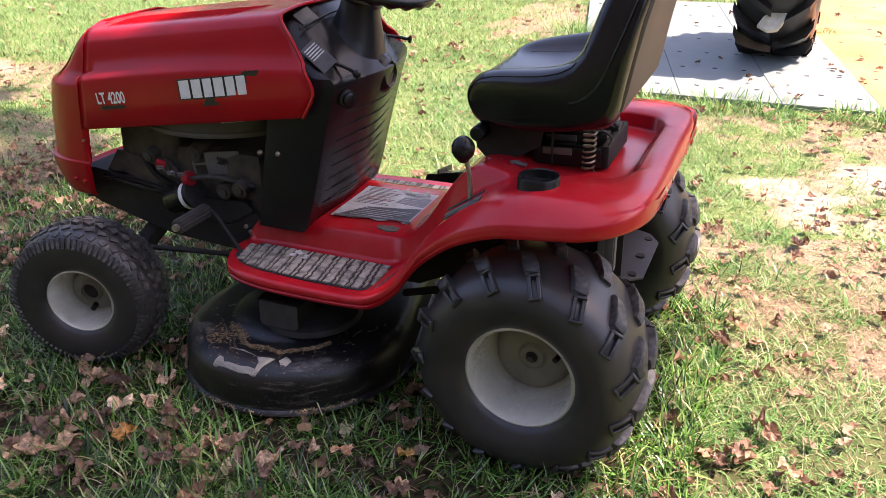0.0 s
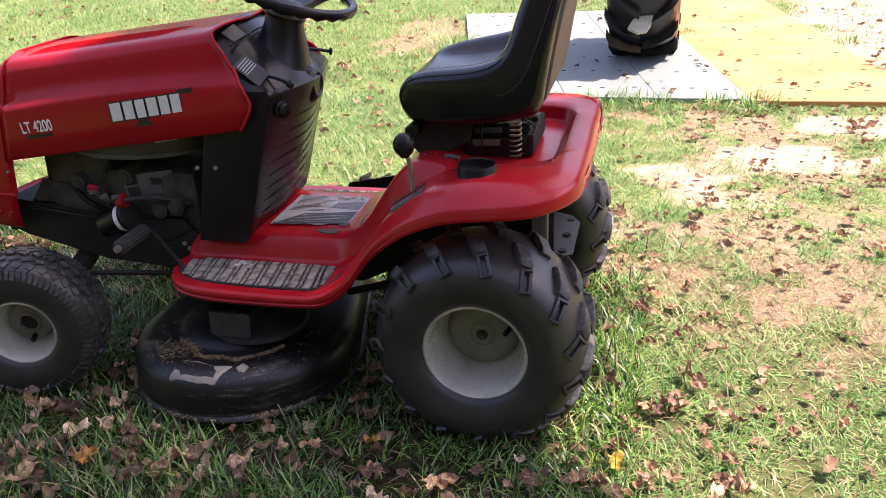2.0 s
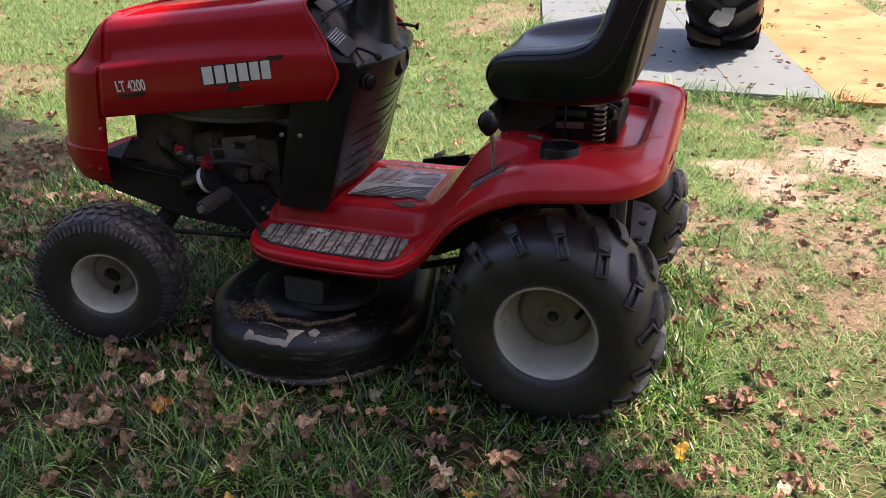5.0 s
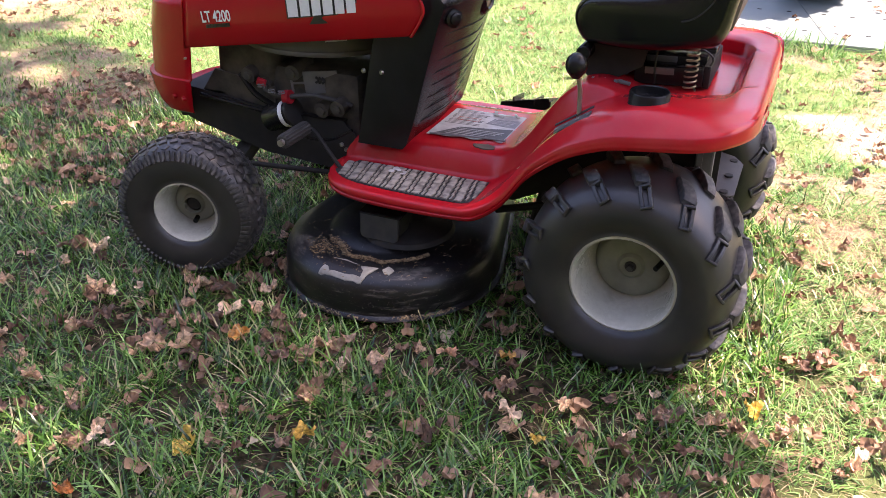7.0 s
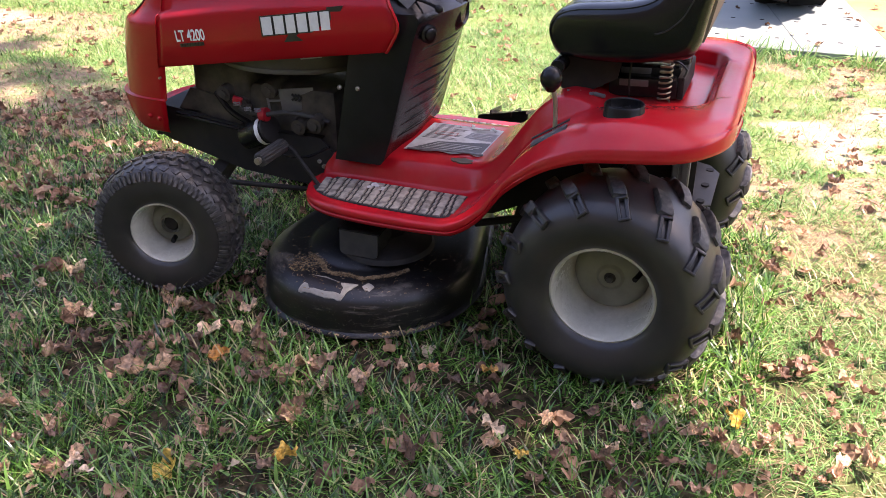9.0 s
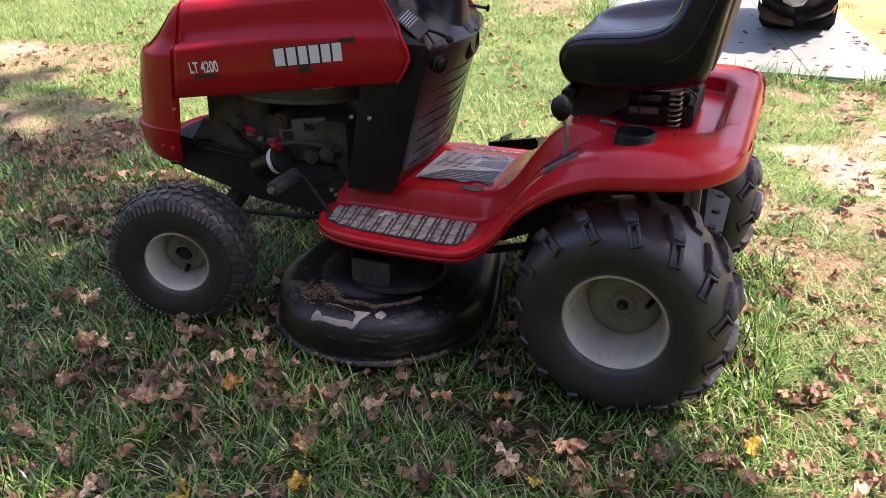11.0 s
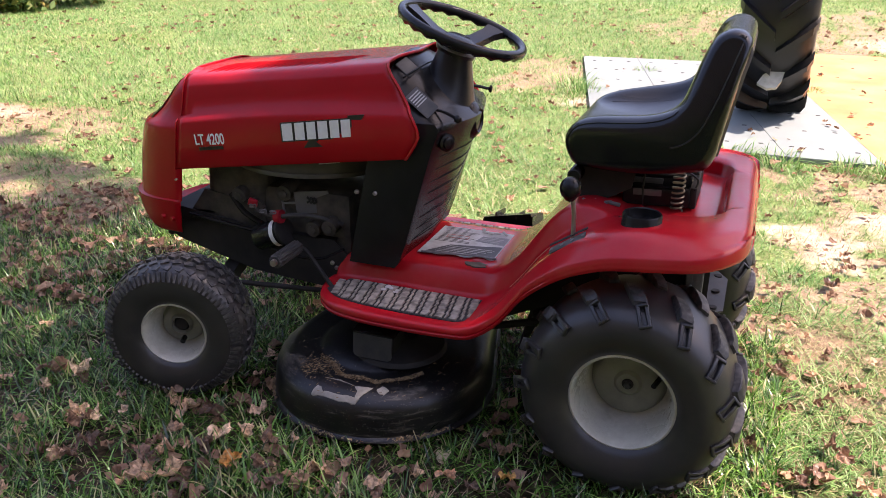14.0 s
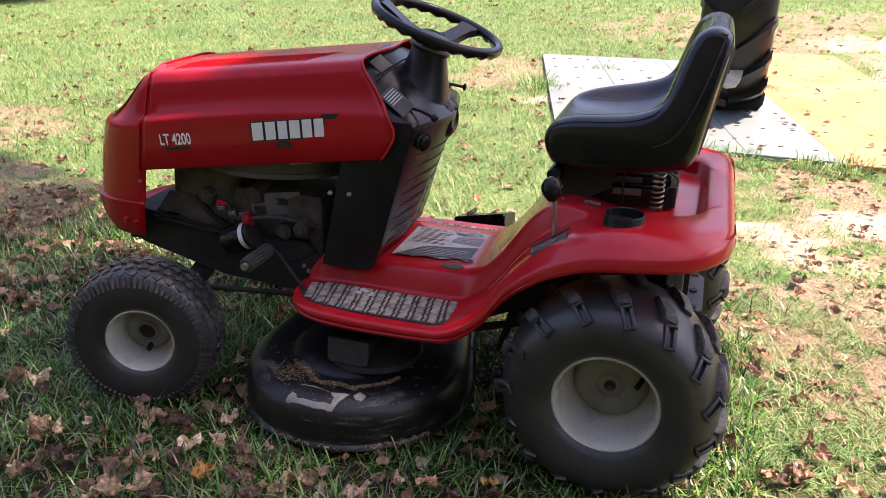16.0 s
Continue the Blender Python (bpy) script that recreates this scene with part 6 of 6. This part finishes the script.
def on_mats(x, y):
    inside = np.zeros(len(x), bool)
    for q in MATS:
        ok = np.ones(len(x), bool)
        for (ax, ay), (bx, by) in zip(q, q[1:] + q[:1]):
            ok &= (bx - ax) * (y - ay) - (by - ay) * (x - ax) > -0.012
        inside |= ok
    return inside


def grass(x0, x1, y0, y1, density, length, width, seed, segs, label, tufts=0.6, dry=False, wedge=True, sunny=False):
    rng = np.random.default_rng(seed)
    n = int((x1 - x0) * (y1 - y0) * density)
    x, y = rng.uniform(x0, x1, n), rng.uniform(y0, y1, n)
    tuft = fbm(x, y, 7.0, 21)
    cover = np.clip(1.1 - 0.80 * bare_at(x, y) - 0.95 * sand_at(x, y), 0.03, 1) * (1 - tufts + tufts * 1.5 * step(0.3, 0.62, tuft))
    if dry:
        cover = np.clip((0.22 if y0 > 0.6 else 0.16) + 0.9 * bare_at(x, y) + 0.15 * sand_at(x, y), 0, 1)
    keep = (rng.random(n) < cover) & ~on_mats(x, y)
    if wedge:
        keep &= (x > -2.75 - 1.12 * y) & (x < 1.75 + 0.30 * y)
    x, y, tuft = x[keep], y[keep], tuft[keep]
    n = len(x)
    L = length * rng.uniform(0.45, 1.35, n) * (0.65 + 0.7 * tuft) * (1 - 0.35 * bare_at(x, y)) * (1 - 0.3 * step(0.35, 0.9, x))
    w = width * rng.uniform(0.5, 1.25, n) * np.where(rng.random(n) < 0.14, 1.7, 1.0)
    a = rng.uniform(0, 2 * np.pi, n)
    lean = rng.uniform(0.25, 1.40, n) + (0.5 if dry else 0.3 if sunny or y0 > 0.6 else 0.0)
    bend = rng.uniform(0.2, 1.1, n)
    dx, dy = np.cos(a), np.sin(a)
    px, py = -dy, dx
    cols = []
    cx, cy, cz = x.copy(), y.copy(), np.full(n, -0.004)
    ang = lean.copy()
    for k in range(segs + 1):
        ww = w * (1.0, 0.95, 0.7, 0.0)[k if segs == 3 else (0, 2, 3)[k] if segs == 2 else (0, 3)[k]]
        if k == segs:
            cols.append(np.stack([cx, cy, cz], 1)[:, None])
        else:
            cols.append(np.stack([np.stack([cx - px * ww, cy - py * ww, cz], 1), np.stack([cx + px * ww, cy + py * ww, cz], 1)], 1))
        st = L / segs
        cx = cx + dx * np.sin(ang) * st
        cy = cy + dy * np.sin(ang) * st
        cz = np.maximum(cz + np.cos(ang) * st, 0.004)
        ang = np.minimum(ang + bend / segs, 1.9)
    v = np.concatenate(cols, 1)
    m = v.shape[1]
    loops, sizes = [], []
    pat = []
    for k in range(segs - 1):
        pat += [2 * k, 2 * k + 1, 2 * k + 3, 2 * k + 2]
        sizes.append(4)
    pat += [2 * segs - 2, 2 * segs - 1, 2 * segs]
    sizes.append(3)
    li = (np.arange(n)[:, None] * m + np.array(pat)[None]).ravel()
    sz = np.tile(np.array(sizes), n)
    me = bpy.data.meshes.new("grass")
    me.vertices.add(n * m)
    me.vertices.foreach_set("co", v.reshape(-1).astype(np.float32))
    me.loops.add(len(li))
    me.loops.foreach_set("vertex_index", li.astype(np.int32))
    me.polygons.add(len(sz))
    me.polygons.foreach_set("loop_start", np.concatenate([[0], np.cumsum(sz)[:-1]]).astype(np.int32))
    me.polygons.foreach_set("use_smooth", np.ones(len(sz), bool))
    me.update(calc_edges=True)
    # sunlit stretches take the paler copy of the grass colour
    me.materials.append(STRAW if dry else SUNLITGRASS if sunny or y0 > 0.6 else GRASS)
    return tagged(new("dry_grass" if dry else "grass", me), label, "grass", kind="stuff")


GL = "green lawn grass with dry straw-coloured blades"
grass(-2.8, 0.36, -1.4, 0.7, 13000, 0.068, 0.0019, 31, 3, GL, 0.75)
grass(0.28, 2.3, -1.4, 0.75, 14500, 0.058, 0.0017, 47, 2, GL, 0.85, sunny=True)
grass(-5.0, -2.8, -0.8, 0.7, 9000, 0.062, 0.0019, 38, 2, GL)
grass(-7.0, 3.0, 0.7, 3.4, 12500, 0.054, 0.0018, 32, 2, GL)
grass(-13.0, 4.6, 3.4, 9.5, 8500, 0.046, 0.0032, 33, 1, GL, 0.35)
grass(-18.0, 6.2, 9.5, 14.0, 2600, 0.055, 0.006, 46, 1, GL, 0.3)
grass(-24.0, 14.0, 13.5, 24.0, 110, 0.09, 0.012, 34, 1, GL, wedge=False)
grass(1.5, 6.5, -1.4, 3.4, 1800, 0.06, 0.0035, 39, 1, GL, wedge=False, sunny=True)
grass(-5.0, -2.1, -1.4, 0.7, 2600, 0.06, 0.003, 49, 1, GL, wedge=False)
grass(-7.0, -2.7, 0.0, 3.4, 900, 0.055, 0.003, 50, 1, GL, wedge=False)
grass(-7.0, 6.5, -6.2, -1.4, 2600, 0.07, 0.0035, 40, 1, GL, wedge=False)
grass(-12.0, -4.0, -6.2, 0.7, 1500, 0.07, 0.004, 43, 1, GL, wedge=False)
grass(-12.0, -6.5, 0.7, 3.4, 1300, 0.06, 0.0035, 44, 1, GL, wedge=False)
grass(4.6, 12.0, -6.2, 9.0, 600, 0.07, 0.005, 45, 1, GL, wedge=False)
DL = "dry straw-coloured grass stalks lying flat"
grass(-2.8, 0.3, -1.4, 0.7, 9000, 0.055, 0.0013, 35, 2, DL, 0, True)
grass(0.3, 2.3, -1.4, 0.7, 19000, 0.060, 0.0013, 48, 2, DL, 0, True)
grass(-7.0, 3.0, 0.7, 3.4, 4200, 0.055, 0.0019, 36, 1, DL, 0, True)
grass(-12.0, 4.6, 3.4, 9.0, 900, 0.06, 0.004, 37, 1, DL, 0, True)


def tuft_thing(x, y, r, h, seed, count=85):
    rng = random.Random(seed)
    bm = bmesh.new()
    for k in range(count):
        a = rng.uniform(0, 6.283)
        q = r * math.sqrt(rng.random()) * 0.5
        bx, by = x + q * math.cos(a), y + q * math.sin(a)
        L, out = h * rng.uniform(0.3, 1.15), rng.uniform(0.3, 2.0)
        a += rng.uniform(-1.2, 1.2)
        wx, wy = -math.sin(a) * 0.003, math.cos(a) * 0.003
        pts = [(bx, by, 0), (bx + math.cos(a) * out * L * 0.4, by + math.sin(a) * out * L * 0.4, L * 0.6), (bx + math.cos(a) * out * L, by + math.sin(a) * out * L, L * (1 - 0.32 * out))]
        vs = [[bm.verts.new((p[0] - wx * f, p[1] - wy * f, p[2])), bm.verts.new((p[0] + wx * f, p[1] + wy * f, p[2]))] for p, f in zip(pts, (1, 0.8, 0.1))]
        for s, t in zip(vs, vs[1:]):
            bm.faces.new((s[0], s[1], t[1], t[0]))
    return tagged(part("grass_tuft", bm, SUNLITGRASS, None, smooth=0), "taller clump of green grass at the edge of a mat", "grass tuft", "grass tufts", "stuff")


for k, (x, y, r, h) in enumerate(((0.10, 2.58, 0.26, 0.13), (0.35, 2.57, 0.22, 0.10), (0.86, 2.55, 0.24, 0.13), (0.70, 2.57, 0.2, 0.09), (-1.15, 4.25, 0.3, 0.17), (-1.02, 4.0, 0.24, 0.12), (-0.72, 5.05, 0.13, 0.08),
                                   (-0.25, 2.57, 0.2, 0.10), (1.62, 4.35, 0.22, 0.08), (0.56, 4.62, 0.1, 0.08))):
    tuft_thing(x, y, r, h, 60 + k)


# ---- fallen leaves ----
def leaf_shape(seed, curl, n=30, rings=(0.30, 0.58, 0.82, 1.0)):
    """A dead lobed leaf, crumpled and rolled in at its edges, about 1 across."""
    rng = random.Random(seed)
    ph = [rng.uniform(0, 6.28) for _ in range(8)]
    lob = rng.choice((3, 5, 5))
    rim = []
    for k in range(n):
        t = 2 * math.pi * k / n
        tooth = 0.05 * math.cos(13 * t + ph[6])
        rim.append((t, (0.43 + 0.10 * math.cos(lob * t + ph[0]) + 0.05 * math.cos(2 * t + ph[1]) + tooth) * rng.uniform(0.92, 1.08)))
    ax = rng.uniform(0, math.pi)

    def lift(x, y):
        u, w = x * math.cos(ax) + y * math.sin(ax), y * math.cos(ax) - x * math.sin(ax)
        z = 0.60 * u * u + 0.13 * math.sin(8 * u + ph[2]) * math.cos(7 * w + ph[3]) + 0.06 * math.sin(15 * w + 6 * u + ph[4]) + 0.22 * abs(math.sin(5 * w + 2 * u + ph[5])) + 0.05 * math.sin(19 * u + 9 * w + ph[7])
        return curl * z
    verts = [(0, 0, lift(0, 0))]
    for f in rings:
        for t, r in rim:
            q = r * f
            roll = max(0.0, f - 0.6) * (0.5 + 0.5 * math.sin(2 * t + ph[2])) * min(1.0, curl)
            x, y = q * math.cos(t) * (1 - 0.75 * roll), q * math.sin(t) * (1 - 0.75 * roll)
            verts.append((x, y, lift(x, y) + 0.55 * roll + curl * rng.uniform(-0.022, 0.022)))
    faces = [(0, 1 + k, 1 + (k + 1) % n) for k in range(n)]
    for j in range(len(rings) - 1):
        o = 1 + j * n
        faces += [(o + k, o + n + k, o + n + (k + 1) % n, o + (k + 1) % n) for k in range(n)]
    low = sorted(v[2] for v in verts)[len(verts) // 8]
    return [(x, y, z - low) for x, y, z in verts], faces


LEAF_MESHES = []
for k in range(8):
    v, f = leaf_shape(100 + k, (1.2, 1.5, 1.8, 2.2, 1.3, 2.0, 1.0, 1.6)[k])
    me = bpy.data.meshes.new("fallen_leaf")
    me.from_pydata(v, [], f)
    me.materials.append(LEAF)
    me.polygons.foreach_set("use_smooth", np.zeros(len(f), bool))
    LEAF_MESHES.append(me)
LEAF_TEXT = "curled brown dead maple leaf lying on the grass"


def fallen_leaf(x, y, size, rnd):
    ob = new("fallen_leaf", LEAF_MESHES[rnd.randrange(8)])
    ob.matrix_basis = pose(x, y, 0.020 + rnd.uniform(0, 0.018), rnd.uniform(-16, 16), rnd.uniform(-16, 16), rnd.uniform(0, 360)) @ Matrix.Diagonal((size, size * rnd.uniform(0.6, 1.05), size * 0.55, 1))
    return tagged(ob, LEAF_TEXT, "leaf", "fallen leaves")


rnd = random.Random(77)
# leaves that stand out, singly
for x, y, s in ((-1.592, -0.50, 0.085), (-0.574, -0.688, 0.055), (-0.290, -0.805, 0.085), (0.082, -0.705, 0.07), (-0.738, -1.035, 0.075), (-0.146, -0.73, 0.07), (0.521, 0.954, 0.085), (0.346, 0.237, 0.075),
                (-0.359, -0.555, 0.06), (-1.50, -0.47, 0.08), (-1.10, -0.52, 0.085), (-1.02, -0.53, 0.075), (-1.16, -0.50, 0.07), (-0.95, -0.60, 0.075), (-0.86, -0.68, 0.07), (-0.78, -0.66, 0.075),
                (-0.66, -0.63, 0.07), (-0.60, -0.60, 0.06), (-0.50, -0.63, 0.065), (-0.96, -0.76, 0.09), (-1.02, -0.80, 0.085), (-0.90, -0.82, 0.07), (-0.72, -0.72, 0.06), (-1.30, -0.68, 0.07), (-1.22, -0.74, 0.075),
                (-0.20, -0.60, 0.06), (-0.30, -0.56, 0.05), (-0.26, -0.42, 0.06), (-0.31, -0.36, 0.07),
                (-1.19, -0.47, 0.085), (-1.09, -0.72, 0.075), (-1.05, -0.73, 0.05), (-1.07, -0.62, 0.06), (-0.95, -0.65, 0.075), (-0.92, -0.46, 0.065), (-0.82, -0.58, 0.07), (-1.24, -0.79, 0.07),
                (-1.35, -0.64, 0.065), (0.29, -0.17, 0.06), (0.47, -0.10, 0.068), (0.50, -0.14, 0.060), (0.43, -0.24, 0.062), (0.40, -0.27, 0.055), (0.54, -0.26, 0.060), (0.58, -0.52, 0.075), (0.52, -0.56, 0.070),
                (0.15, -0.57, 0.075), (0.31, -0.58, 0.075), (0.31, -0.48, 0.06)):
    fallen_leaf(x, y, s, rnd)
placed_leaves = 49
while placed_leaves < 270:
    x, y = rnd.uniform(-2.3, 1.7), rnd.uniform(-1.35, 1.6)
    if rnd.random() < 0.35:
        x, y = rnd.uniform(-1.7, 0.9), rnd.uniform(-1.3, -0.5)
    clump = float(fbm(x, y, 2.6, 41)) - (0.09 if x > 0.3 else 0.0)
    if rnd.random() < (clump - 0.25) * 1.7 and not (-0.97 < x < -0.3 and -0.55 < y < 0.5) and not (-0.28 < x < 0.3 and -0.5 < y < 0.5):
        fallen_leaf(x, y, rnd.uniform(0.032, 0.064) * (0.75 if x > 0.3 and y > -0.2 else 1), rnd)
        placed_leaves += 1


def litter(x0, x1, y0, y1, count, lo, hi, seed):
    rng = random.Random(seed)
    shapes = [leaf_shape(200 + k, 0.35 + 0.12 * k, 13, (0.55, 1.0)) for k in range(6)]
    V, Fs = [], []
    done = 0
    while done < count:
        x, y = rng.uniform(x0, x1), rng.uniform(y0, y1)
        if rng.random() > (float(fbm(x, y, 1.9, 43)) - 0.2) * 1.8:
            continue
        sv, sf = shapes[rng.randrange(6)]
        s = rng.uniform(lo, hi)
        z = 0.034 if bool(on_mats(np.array([x]), np.array([y]))[0]) else 0.010
        if z > 0.02 and rng.random() < 0.8:
            continue
        m = pose(x, y, z + rng.uniform(0, 0.018), rng.uniform(-22, 22), rng.uniform(-22, 22), rng.uniform(0, 360))
        o = len(V)
        V += [tuple(m @ Vector((a * s, b * s, c * s))) for a, b, c in sv]
        Fs += [tuple(o + q for q in face) for face in sf]
        done += 1
    me = bpy.data.meshes.new("leaf_litter")
    me.from_pydata(V, [], Fs)
    me.materials.append(LITTER)
    return tagged(new("leaf_litter", me), "scattered broken dead leaves over the lawn", "leaf litter", kind="stuff")


litter(-2.6, 0.4, -1.4, 0.7, 1000, 0.012, 0.055, 1)
litter(0.3, 2.0, -1.4, 0.7, 300, 0.012, 0.050, 11)
litter(-4.5, 3.2, 0.7, 3.6, 1100, 0.018, 0.060, 2)
litter(-11, 5.5, 3.4, 10, 1100, 0.025, 0.075, 3)
litter(-3.3, -1.7, -0.1, 0.95, 420, 0.02, 0.065, 5)
litter(0.2, 2.4, 0.0, 2.6, 110, 0.016, 0.05, 4)
litter(-1.5, -0.4, -1.15, -0.58, 40, 0.025, 0.055, 6)
litter(0.45, 1.1, -0.85, -0.2, 40, 0.03, 0.06, 7)
litter(0.5, 2.6, 1.1, 2.7, 420, 0.008, 0.028, 8)
litter(1.6, 4.2, 2.6, 7.5, 380, 0.014, 0.040, 9)
litter(-0.42, -0.05, -0.46, 0.35, 16, 0.03, 0.065, 10)
